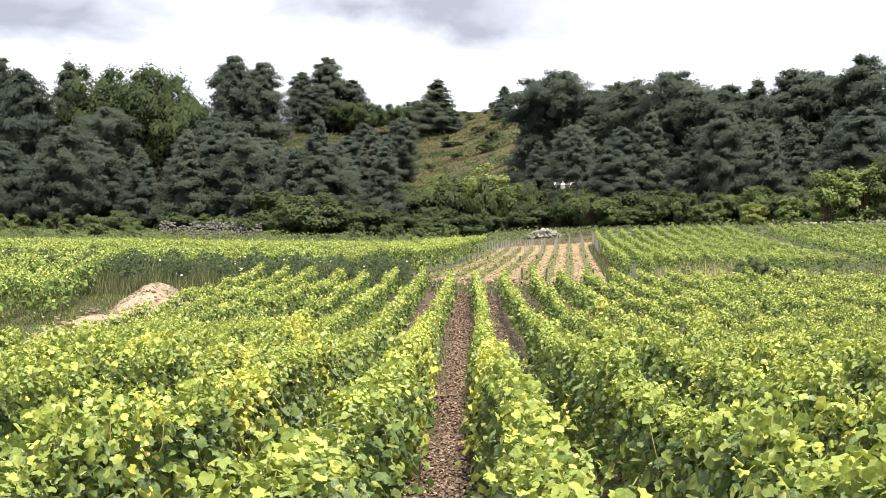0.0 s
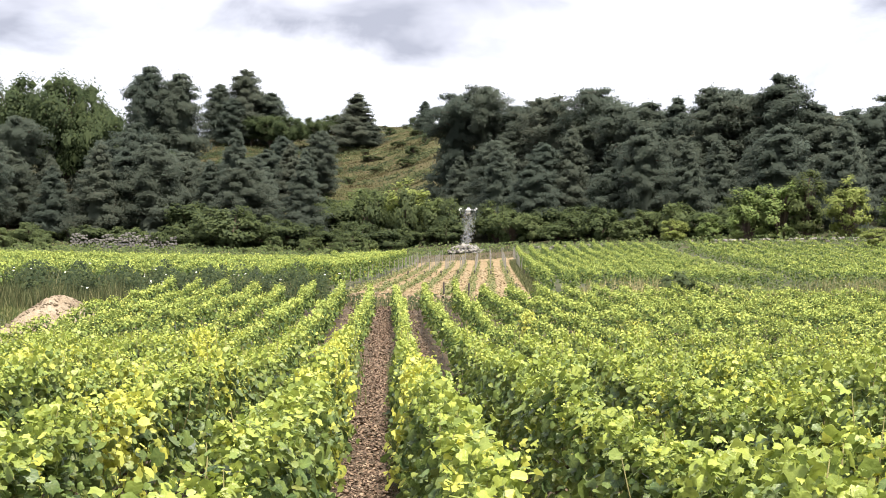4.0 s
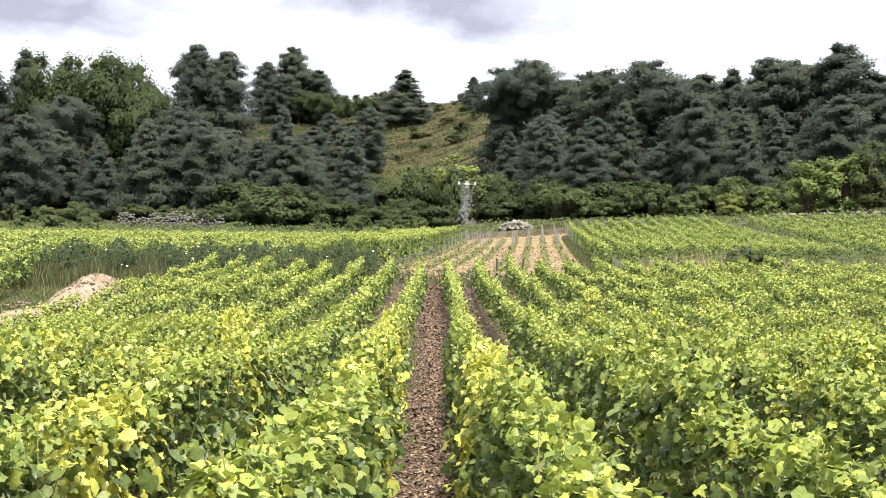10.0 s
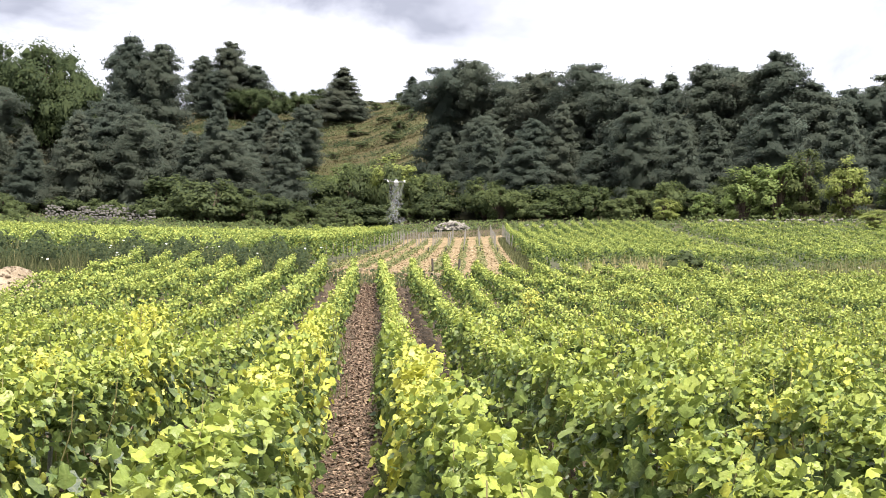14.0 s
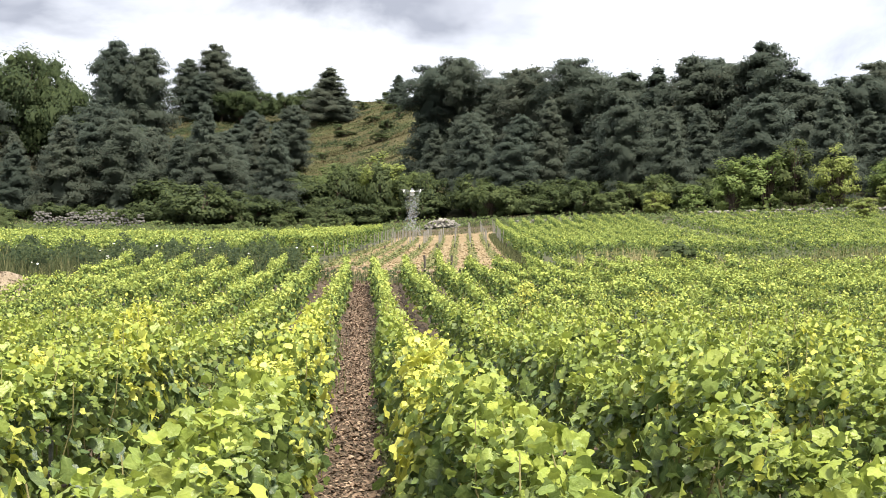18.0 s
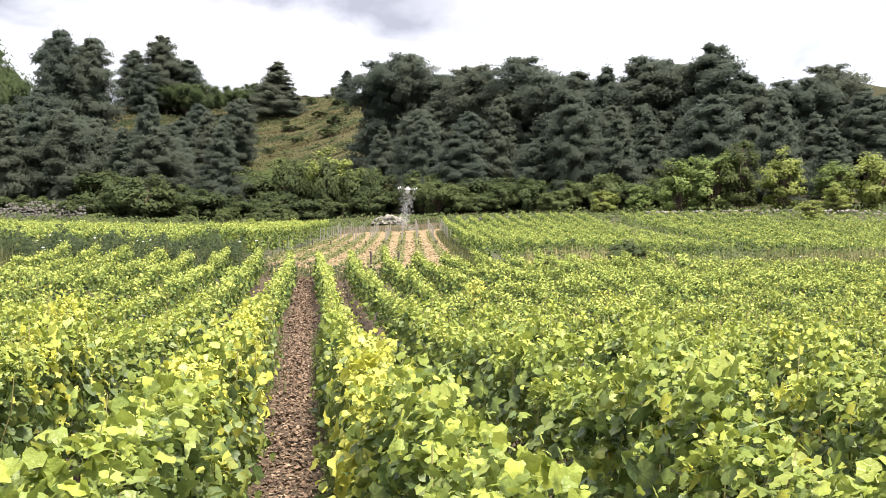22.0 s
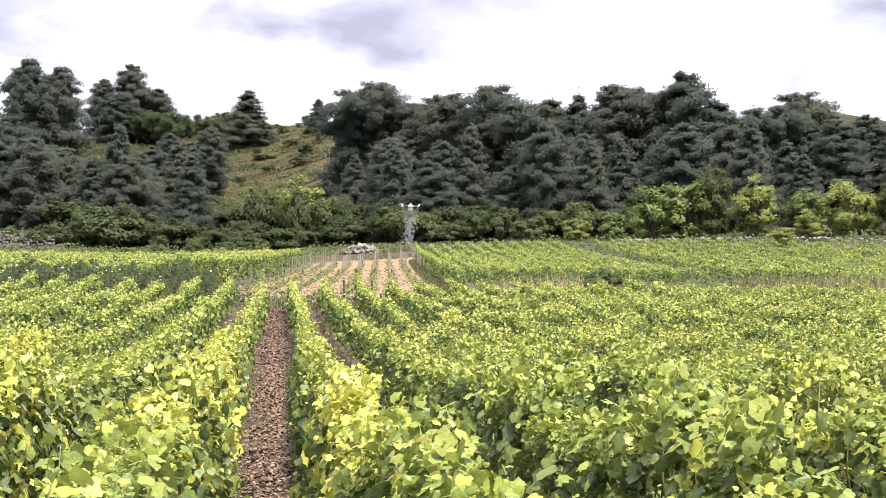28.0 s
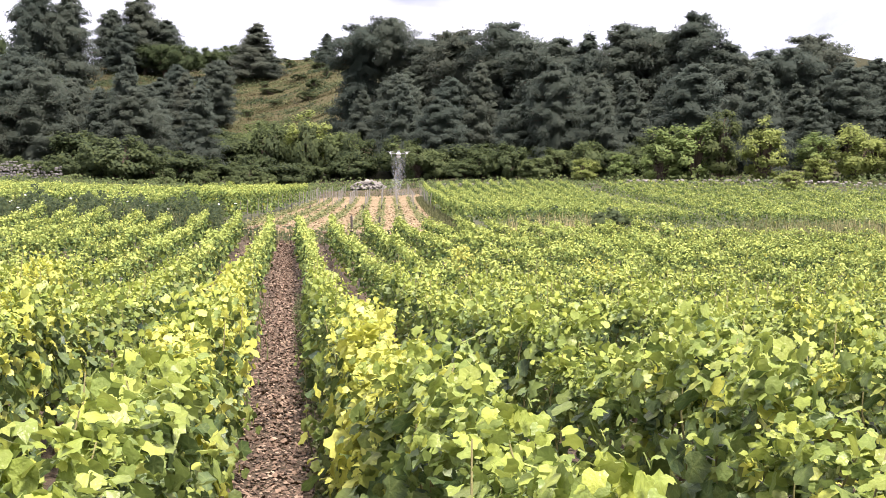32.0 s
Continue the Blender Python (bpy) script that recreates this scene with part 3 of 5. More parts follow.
def build_far_vines():
    rng = np.random.default_rng(8)
    mid, far = [], []
    for rx in ROWS_X:
        for i in range(50):
            y = -2.0 + i
            if y < 0.6 or near_vine(rx, y) or rx > 0.5 * y + 7 or rx < -0.36 * y - 4:
                continue
            last = 47.5 + 0.6 * math.sin(rx * 2.3)
            if y < last:
                (mid if y < 30 else far).append((rx + float(row_sway(rx, y)), y))
    vine_stuff("vine_rows", mid, LEAF_FAR, 300, "trellised vine rows in green and yellow leaf", rng, 0.90, 0.125, 1.10)
    vine_stuff("vine_rows", far, LEAF_FAR, 230, "trellised vine rows running uphill in full leaf", rng, 0.96, 0.12, 1.35)
    behind = [(rx + float(row_sway(rx, y)), y) for rx in ROWS_X[:22] for y in np.arange(-8.0, 12.0, 1.0)
              if not near_vine(rx, y) and (y < 0.6 or rx > 0.5 * y + 7 or rx < -0.36 * y - 4)]
    vine_stuff("vine_rows", behind, LEAF_FAR, 120, "trellised vine rows at the foot of the slope", rng, 0.92, 0.13, 1.6)
    left, right, beyond, small, upper, rim = [], [], [], [], [], []
    for k in range(60):
        for y in np.arange(54.0, 108.0, 1.0):
            x = patch_left(y) - 0.3 - 1.05 * k
            if k < 34 and y < 104:
                (rim if k < 3 else left if y < 89 else upper).append((x, y))
            x = patch_right(y) + 0.25 + 1.05 * k
            if y + 0.68 * x > 119:
                continue
            if y > 53 + min(0.5 * k, 4) and k < 11:
                right.append((x, y))
            if y > 57 and 13 <= k < 36 and not (k < 17 and y < 62):
                beyond.append((x, y))
    vine_stuff("vine_block", left, LEAF_FAR, 66, "block of green vines behind a weedy bank", rng, 1.0, 0.14, 1.8, (0.077, 1))
    vine_stuff("vine_block", rim, LEAF_FAR, 210, "dense green edge rows of a vine block", rng, 1.28, 0.19, 1.6, (0.077, 1))
    vine_stuff("vine_block", upper, LEAF_FAR, 46, "upper block of green vines below the wood", rng, 0.85, 0.15, 2.0, (0.077, 1))
    vine_stuff("vine_block", right, LEAF_FAR, 130, "block of green vines beside the bare plot", rng, 1.08, 0.13, 1.4, (0.077, 1))
    vine_stuff("vine_block", beyond, LEAF_FAR, 84, "block of green vines below the wood", rng, 1.08, 0.13, 1.65, (0.077, 1))
    for k in range(6):
        for y in np.arange(35.0, 51.0, 1.0):
            small.append((-12.4 - 1.0 * k - 0.16 * (y - 38), y))
    vine_stuff("vine_block", small, LEAF_FAR, 150, "small block of vines beside a rubble heap", rng, 1.2, 0.22, 1.7)


# ---------------------------------------------------------------- trees
# a flat spray of needles, wider than long, its tip drooping
TUFT = (np.array([(-0.50, 0, -0.06), (0.1, -0.30, 0.05), (0.50, 0.10, -0.08)]), np.array([(0, 1, 2)]))
OCTA = (np.array([(1, 0, 0), (-1, 0, 0), (0, 1, 0), (0, -1, 0), (0, 0, 1), (0, 0, -1.0)]), np.array([(0, 2, 4), (2, 1, 4), (1, 3, 4), (3, 0, 4), (2, 0, 5), (1, 2, 5), (3, 1, 5), (0, 3, 5)]))


def blob(at, r, flat, rng):
    """The dense heart of a bough: a small uneven eight-faced lump."""
    v = OCTA[0] * r * rng.uniform(0.75, 1.25, (6, 1)) * [1, 1, flat]
    return v + at, OCTA[1]


def pine_reach(style, wide, u):
    """How far the boughs of a pine reach at a share u of the crown's height."""
    if style == 0:
        return wide * 1.25 * (1.03 - u) ** 0.75
    if style == 1:
        return wide * 1.25 * math.sqrt(max(0.05, 1 - (2 * u - 0.5) ** 2 / 2.3))
    return wide * 1.3 * (0.8 + 0.25 * math.sin(u * 9 + 1)) * (1 if u < 0.85 else 0.7)


def pine_tree(rng, high, wide, bare, style):
    """Trunk with limbs, and a crown of needle sprays on layered boughs. style: 0 cone, 1 rounded, 2 broken flat top."""
    lean = rng.normal(0, 0.03, 2)
    stem = [(lean[0] * h * 0.4 + rng.normal(0, 0.05), lean[1] * h * 0.4, h) for h in np.linspace(-0.6, high * 0.97, 7)]
    wood = [tube(stem, np.linspace(0.022 * high, 0.03, 7), 7)]
    pos, size, nrm = [], [], []
    tiers = int(high * 0.7)
    arms = int(5 + high * 0.75) * 7
    for i in range(arms):
        u = (i + rng.random()) / arms
        tier = math.floor(u * tiers + 0.5) / tiers
        u = min(1.0, max(0.0, tier + (u - tier) * 0.82))
        h = high * (bare + (0.985 - bare) * u)
        if style == 2 and u > 0.45 and rng.random() < 0.12:
            continue
        ang, out = 2.4 * i + rng.normal(0, 0.4), pine_reach(style, wide, u) * rng.uniform(0.62, 1.06)
        c = np.array([math.cos(ang), math.sin(ang), 0.0])
        base = np.array([lean[0] * h * 0.4, lean[1] * h * 0.4, h])
        end = base + c * out + np.array([0, 0, out * rng.uniform(-0.15, 0.30)])
        wood.append(tube([base, end], [0.05 + 0.004 * high, 0.015], 3))
        k = int(84 + 78 * out)
        s = rng.uniform(0.22, 1.05, k)
        spread = 0.22 + 0.13 * out * (1.2 - 0.6 * s)
        q = rng.uniform(-1, 1, (k, 3)) + rng.uniform(-1, 1, (k, 3))
        q *= [1.0, 1.0, 0.56]
        pos.append(base + (end - base) * s[:, None] + q * spread[:, None])
        size.append(rng.uniform(0.26, 0.56, k))
        nrm.append(q * 0.12 + c * 0.75 + [0, 0, 0.35 + 0.6 * u])
    k = 60
    q = rng.normal(0, 1, (k, 3)) * [0.22, 0.22, 0.4]
    pos.append(np.array([lean[0] * high * 0.4, lean[1] * high * 0.4, high - 0.25]) + q)
    size.append(rng.uniform(0.22, 0.42, k))
    nrm.append(q + [0, 0, 0.5])
    pos, size, nrm = np.concatenate(pos), np.concatenate(size), np.concatenate(nrm)
    crown = scatter(TUFT, pos, nrm + rng.normal(0, 0.5, nrm.shape), size, rng)
    tint = np.repeat(np.clip(rng.normal(0.05, 0.12, len(pos)), 0, 0.8), len(TUFT[0]))
    # the dense inner foliage, a rough lumpy body within the sprays
    rings, sides = 16, 14
    core, soft, quads = [], [], []
    for r in range(rings):
        u = r / (rings - 1)
        h = high * (bare + 0.02 + (0.93 - bare) * u)
        for q in range(sides):
            ang = 2 * math.pi * q / sides
            out = pine_reach(style, wide, u) * 0.46 * rng.uniform(0.5, 1.2) * (1 if r < rings - 1 else 0.4)
            core.append((lean[0] * h * 0.4 + out * math.cos(ang), lean[1] * h * 0.4 + out * math.sin(ang), h + rng.normal(0, 0.12)))
            soft.append((0.75 * math.cos(ang), 0.75 * math.sin(ang), 0.25 + 0.65 * u))
            if r:
                a, b = (r - 1) * sides + q, (r - 1) * sides + (q + 1) % sides
                quads += [(a, b, b + sides), (a, b + sides, a + sides)]
    soft = np.concatenate([np.repeat(nrm, len(TUFT[0]), 0), np.array(soft)])
    soft /= np.linalg.norm(soft, axis=1, keepdims=True) + 1e-9
    return joined(wood), joined([crown, (np.array(core), np.array(quads))]), np.concatenate([tint, np.zeros(len(core))]), soft


def broad_crown(rng, high, wide, trunk=0.25, clusters=26, per=70, leaf=0.3, loose=1.0):
    """Trunk, limbs and an uneven crown of leafy clusters with gaps."""
    wood = [tube([(0, 0, -0.5), (rng.normal(0, 0.1), rng.normal(0, 0.1), high * trunk), (rng.normal(0, 0.3), rng.normal(0, 0.3), high * 0.7)], [(0.03 if trunk > 0.1 else 0.014) * high, (0.022 if trunk > 0.1 else 0.010) * high, 0.02], 7)]
    pos, nrm, hearts, lumps = [], [], [], []
    for _ in range(clusters):
        d = rng.normal(size=3)
        d /= np.linalg.norm(d)
        r = rng.uniform(0.2, 1.0) ** 0.6
        c = np.array([d[0] * wide * r, d[1] * wide * r, high * (trunk + (1 - trunk) * 0.5) + d[2] * high * (1 - trunk) * 0.46 * r])
        wood.append(tube([(0, 0, high * trunk * rng.uniform(0.6, 1.2)), c * [0.5, 0.5, 0.85], c], [0.010 * high, 0.007 * high, 0.01], 4))
        spread = rng.uniform(0.19, 0.33) * wide * loose
        hearts.append(blob(c, spread * 0.5 / loose ** 1.5, 0.8, rng))
        away = (c - [0, 0, high * (0.4 + 0.3 * trunk)]) / max(wide, 0.5)
        lumps.append(0.55 * (hearts[-1][0] - c) / spread + 0.9 * away + [0, 0, 0.55])
        q = rng.normal(0, 1, (per, 3))
        q /= np.linalg.norm(q, axis=1, keepdims=True)
        q *= rng.uniform(0.55 / loose ** 2, 1.08, (per, 1))
        pos.append(c + q * [spread, spread, spread * 0.8])
        nrm.append(0.55 * q + 0.9 * away + [0, 0, 0.55])
    pos, nrm = np.concatenate(pos), np.concatenate(nrm)
    pos[:, 2] = np.maximum(pos[:, 2], 0.05)
    size = rng.uniform(0.7, 1.3, len(pos)) * leaf
    leaves = scatter(LEAF_FAR, pos, nrm + rng.normal(0, 0.4, nrm.shape), size, rng)
    heart = joined(hearts)
    soft = np.concatenate([np.repeat(nrm, 4, 0), np.concatenate(lumps)])
    soft /= np.linalg.norm(soft, axis=1, keepdims=True) + 1e-9
    return joined(wood), joined([leaves, heart]), soft


def build_forest():
    rng = np.random.default_rng(21)
    pines = []
    for i, (high, wide, bare, style) in enumerate(((15, 4.0, 0.06, 0), (14, 3.6, 0.06, 1), (15, 3.9, 0.10, 2), (13, 3.4, 0.05, 0), (16, 3.8, 0.08, 1), (14, 3.2, 0.2, 2), (15, 4.0, 0.06, 1))):
        wood, crown, tint, soft = pine_tree(rng, high, wide, bare, style)
        ob = thing("pine_tree", ("conical dark pine", "round-crowned dark pine", "ragged flat-topped pine")[style] + " on the wooded hillside", "pine tree", "pines of the wood")
        part("trunk", mesh_from("trunk", *wood, PINE_BARK, smooth=True), None, ob)
        part("crown", mesh_from("crown", *crown, PINE_LEAF, tint, normals=soft), None, ob)
        pines.append((high, style, ob, [0]))

    def plant(kind, x, y, high, broad=1.0):
        base, style, ob, used = pines[kind]
        s = high / base
        m = pose(x, y, gz(x, y) - 0.1, rng.normal(0, 1.5), rng.normal(0, 1.5), rng.uniform(0, 360))
        wide = s ** 0.6 * rng.uniform(0.82, 1.02) * broad
        if used[0] == 0:
            ob.scale = (1, 1, 1)
            ob.matrix_basis = m @ Matrix.Diagonal((wide, wide, s, 1))
            used[0] = 1
        else:
            c = copy_thing(ob, m)
            c.matrix_basis = m @ Matrix.Diagonal((wide, wide, s, 1))

    # the skyline, from the western end to the eastern
    for kind, x, y, high in ((0, -57.6, 182, 18.5), (2, -49.0, 170, 13.5), (1, -40.0, 212, 18.3), (1, -35.0, 212, 17.3), (4, -31.0, 236, 10.6), (6, -26.0, 236, 13.4), (1, -22.3, 238, 9.8), (4, -28.6, 233, 9.0),
                              (2, 9.0, 172, 15.1), (2, 13.3, 172, 14.9), (5, 17.0, 170, 11.5), (5, 19.8, 166, 11.7), (1, 21.5, 162, 12.4), (2, 25.4, 158, 13.0)):
        plant(kind, x, y, high * rng.uniform(0.97, 1.05), 1.06)
    plant(0, -5.7, 226, 9.7, 1.7)
    plant(3, 6.5, 229, 5.6, 1.3)
    for kind, x, y, high in ((5, 27.4, 152, 12.0), (1, 30.2, 148, 12.7), (0, 32.6, 144, 13.2), (4, 35.5, 140, 14.3), (2, 38.3, 142, 13.8), (5, 39.7, 138, 13.1), (6, 42.5, 136, 14.7), (1, 44.6, 134, 11.7),
                             (1, 49.9, 136, 10.8), (2, 52.4, 136, 10.5), (5, 56.1, 138, 11.2), (0, 57.8, 134, 8.7), (1, 60.6, 132, 8.2), (4, 64.0, 130, 8.2), (1, 68, 128, 9), (6, 72, 126, 9)):
        plant(kind, x, y, high * rng.uniform(0.97, 1.05), 1.06)
    for kind, x, y, high in ((1, -15.5, 190, 7.8), (4, -9.9, 186, 9.4), (3, -11.5, 180, 7.3), (6, -17.2, 182, 7.2), (3, 29.6, 126, 9.3), (1, -3.6, 224, 4.6), (1, -60, 172, 19), (6, -66, 176, 20), (4, -73, 172, 20)):
        plant(kind, x, y, high)
    for kind, x, y, high in ((0, -21, 153, 9.5), (3, -24.5, 157, 10), (1, -28, 160, 10.5), (4, -31, 165, 11), (6, -27, 168, 10), (0, -22.5, 163, 9), (3, -18.5, 158, 8.2), (1, -33, 172, 11), (6, -15.5, 156, 7.2),
                             (0, -13, 176, 8.6), (4, -17.5, 170, 8), (1, -30, 178, 10), (3, -36, 182, 11), (6, -20.5, 174, 8.2)):
        plant(kind, x, y, high)
    # the mass of the wood, in loose ranks, clear of the grassy slope
    for y0 in (151, 163, 177):
        for x0 in np.arange(-80, 84, 5.4):
            x = x0 + rng.normal(0, 1.3)
            y = y0 + rng.normal(0, 2.2) - 0.72 * min(max(0, x), 62)
            high = rng.uniform(8.0, 13.2) * (1.05 if x < -30 else 1.0)
            if -22 < x < 8.5 and (y0 > 155 or x > -8) or -33 < x < -20 and y0 > 175:
                continue
            if x > 8.5 and y0 > 185:
                continue
            if x > 46:
                high *= 0.72
            elif x > 8:
                high *= 0.86
            plant(int(rng.choice([0, 1, 1, 3, 4, 4, 6, 6])), x, y, high)


def build_broad_trees():
    rng = np.random.default_rng(5)

    def grove(name, label, category, group, mat, high, wide, trunk, clusters, per, leaf, spots, tint=0.0):
        for v in range(min(2, len(spots))):
            wood, crown, soft = broad_crown(rng, high, wide, trunk, clusters, per, leaf, 1.3 if high == 6 else 1.0)
            k = 2
            ob = thing(name, label, category, group)
            part("trunk", mesh_from("trunk", *wood, BARK, smooth=True), None, ob)
            t = np.clip(rng.normal(tint, 0.12, len(crown[0]) // k), 0, 1)
            part("crown", mesh_from("crown", *crown, mat, np.repeat(t, k), normals=soft), None, ob)
            for i, (x, y, s, w) in enumerate(spots[v::2]):
                m = pose(x, y, gz(x, y) - (0.09 * high * s if trunk < 0.1 else 0.05), 0, 0, rng.uniform(0, 360))
                c = ob if i == 0 else copy_thing(ob, m)
                c.matrix_basis = m @ Matrix.Diagonal((w, w, s, 1))

    grove("oak_tree", "broad green deciduous tree among the pines", "tree", "deciduous trees", OAK_LEAF, 10, 4.2, 0.2, 130, 130, 0.22,
          ((-45.0, 179, 2.0, 1.45), (-52.0, 180, 1.94, 1.4), (-40.3, 177, 1.74, 1.05), (-30, 176, 1.0, 0.9), (-17.8, 228, 0.72, 0.7), (-14, 232, 0.6, 0.7), (-10, 236, 0.5, 0.7), (-21.5, 232, 0.66, 0.7), (-25, 234, 0.6, 0.7), (-7, 232, 0.5, 0.8)))
    grove("young_tree", "light green young tree at the foot of the wood", "tree", "light green trees by the track", BROAD_LEAF, 6, 1.7, 0.02, 64, 84, 0.17,
          ((32.3, 114, 0.95, 1.15), (34.8, 113, 0.98, 1.25), (29.6, 117, 0.5, 0.8), (44.0, 109, 0.75, 1.0)), 0.03)
    grove("hillside_tree", "mid-green round tree standing above the thicket", "tree", "deciduous trees", SLOPE_LEAF, 8, 3.0, 0.08, 60, 100, 0.2,
          ((-2.6, 151, 0.9, 1.0), (-6.0, 152, 0.6, 0.9), (6.0, 146, 0.72, 0.85), (12.1, 139.5, 0.56, 0.8)), 0.1)
    grove("grey_green_tree", "grey-green narrow tree at the foot of the wood", "tree", "light green trees by the track", BUSH_LEAF, 6, 1.45, 0.02, 64, 84, 0.17,
          ((36.8, 112, 1.2, 1.1), (50.5, 105, 0.95, 1.3)), 0.3)
    grove("yellow_green_tree", "bright yellow-green young tree beside the track", "tree", "light green trees by the track", BROAD_LEAF, 6, 1.65, 0.02, 64, 84, 0.17,
          ((39.3, 108.5, 1.0, 1.05), (46.3, 106.5, 0.95, 1.15), (2.4, 148.5, 1.34, 1.55), (38.7, 101, 0.32, 0.6), (42.5, 105, 0.45, 0.7), (48.5, 107, 0.7, 0.9), (52, 108, 0.7, 1.0), (26.5, 118.5, 0.45, 0.75)), 0.38)
    hedge = [(13 + 2.1 * i, 136.0 - 0.78 * (2.1 * i + 1) + 1.6 * math.sin(i * 2.3), 0.82 + 0.22 * math.sin(i * 1.9 + 1), 0.95 + 0.2 * math.sin(i * 3.1)) for i in range(12)]
    grove("hedge_bush", "tangled mid-green bush in front of the pines", "bush", "bushes along the wood", HEDGE_LEAF, 4, 2.0, 0.02, 50, 80, 0.20, tuple(hedge), 0.1)
    low = [(-16.8, 138.5, 1.22, 1.4), (-10.6, 139, 0.85, 1.0), (-13, 140, 0.8, 0.9), (-22.2, 149, 1.35, 1.5), (12.0, 139, 1.45, 0.95), (5.5, 145, 1.6, 0.95), (7.5, 142, 1.25, 0.85), (-5.6, 149, 1.3, 1.0), (-2, 148, 1.65, 1.0), (-9, 150, 1.05, 1.0), (-14, 149, 0.85, 1.0), (-18, 150, 1.1, 1.0), (2, 147, 1.8, 1.0), (-7.5, 155, 1.4, 1.0), (-1, 154, 1.9, 1.1)]
    low += [(x, 147 + 2 * math.sin(x), 0.42 + 0.18 * math.sin(x * 3.1), 1.1) for x in range(-60, -24, 4)]
    low += [(x, 141.5 - 0.78 * (x - 12) + 1.5 * math.sin(x * 2), 0.92 + 0.2 * math.sin(x * 1.7), 1.25) for x in range(14, 40, 3)]
    low += [(x, 143.5 - 0.78 * max(x - 12, 0) + 2 * math.sin(x * 1.3), 0.55 + 0.2 * math.sin(x * 2.9), 1.0) for x in range(-16, 30, 4)]
    low += [(x, 99 + 0.1 * math.sin(x), 0.5, 0.9) for x in (56, 60, 64)]
    low += [(x, 131 + 3.5 * math.sin(x * 1.9), 0.30 + 0.14 * math.sin(x * 2.3), 0.75) for x in range(-62, 0, 3) if not -33 < x < -17]
    low += [(x, 138 + 2 * math.sin(x * 1.1), (0.66 if x > -20 else 0.42) + 0.2 * math.sin(x * 3.3), 1.1) for x in range(-64, 3, 4)]
    low += [(x, y + 2.5 * math.sin(x * 5.1), (0.75 if x > -20 else 0.48) + 0.2 * math.sin(x * 1.9), 1.1) for x, y in [(x, 143 - 0.72 * max(x - 12, 0)) for x in range(-58, 40, 5)]]
    low = [(x, y, s * rng.uniform(0.85, 1.15), min(w, 1.45 * s) * rng.uniform(0.95, 1.3)) for x, y, s, w in low]
    tall = [b for b in low if b[2] > 0.58]
    small = [(x, y, 2.1 * s, 2.3 * s * rng.uniform(0.8, 1.2)) for x, y, s, w in low if s <= 0.58]
    grove("thicket_bush", "dense dark green bush at the edge of the wood", "bush", "bushes along the wood", BUSH_LEAF, 4, 2.2, 0.02, 50, 80, 0.21, tuple(tall), 0.12)
    grove("low_bush", "low rounded green bush below the wood", "bush", "low bushes below the wood", HEDGE_LEAF, 2, 1.25, 0.02, 26, 64, 0.15, tuple(small), 0.12)
    slope = [(x, y, 0.55 + 0.2 * math.sin(x * 3 + y), 0.8) for x, y in ((-12, 160), (-6, 162), (-2, 165), (3, 163), (6, 160), (-9, 167), (-4, 171), (1, 170), (5, 168), (-7, 176), (-1, 177), (4, 175), (-12, 172), (-14, 164), (8, 166))]
    slope += [(x, y, 0.45 + 0.2 * math.sin(x * y), 0.7 + 0.3 * math.sin(x * 1.7 + y)) for x, y in ((-16, 205), (-12, 212), (-3, 214), (2, 219), (5, 226), (0, 232), (3, 238), (-8, 230), (-2, 205), (6, 215), (-19, 199), (8, 222), (-6, 198), (3, 203), (-24, 214), (-21, 222), (-27, 208), (-13, 232), (-17, 226), (4, 209), (-4, 219), (-9, 207), (7, 234), (-1, 240), (-10, 242), (5, 244))]
    grove("scrub_bush", "low scrub bush on the grassy slope", "bush", "scrub on the slope", BUSH_LEAF, 4, 2.0, 0.02, 30, 60, 0.2, tuple(slope), 0.1)


build_near_vines()
build_far_vines()
build_forest()
build_broad_trees()

# ---------------------------------------------------------------- stones
def stone_mesh(name, rng, mat, flat=0.7):
    """A rough block with broken corners."""
    bm = bmesh.new()
    bmesh.ops.create_icosphere(bm, subdivisions=1, radius=0.5)
    for v in bm.verts:
        v.co.x = max(-0.42, min(0.42, v.co.x * rng.uniform(0.85, 1.2)))
        v.co.y = max(-0.40, min(0.40, v.co.y * rng.uniform(0.85, 1.2)))
        v.co.z = max(-0.38, min(0.38, v.co.z * rng.uniform(0.85, 1.2))) * flat
    me = bpy.data.meshes.new(name)
    bm.to_mesh(me)
    bm.free()
    me.materials.append(mat)
    return me


def lump_mesh(name, mat, long, wide, high, rng, fine=22):
    """An earth heap: a low ridge with a broken surface, its skirt below the ground."""
    xs, ys = np.linspace(-1, 1, fine), np.linspace(-1, 1, fine * 2)
    X, Y = np.meshgrid(xs, ys)
    r = np.sqrt(X ** 2 + Y ** 2)
    Z = high * np.clip(1 - r ** 1.5, -0.25, 1) * (0.75 + 0.35 * (Y + 0.4))
    for i in range(X.shape[0]):
        for j in range(X.shape[1]):
            Z[i, j] += high * (0.12 * noise.noise((X[i, j] * 3, Y[i, j] * 6, 1.7)) + 0.09 * noise.noise((X[i, j] * 11, Y[i, j] * 22, 4.7))) * (1 if r[i, j] < 1 else 0.3)
    verts = np.stack([X.ravel() * wide, Y.ravel() * long, Z.ravel()], 1)
    w = fine
    i = (np.arange(2 * fine - 1)[:, None] * w + np.arange(w - 1)[None]).ravel()
    return mesh_from(name, verts, np.stack([i, i + 1, i + 1 + w, i + w], 1), mat, smooth=True), verts


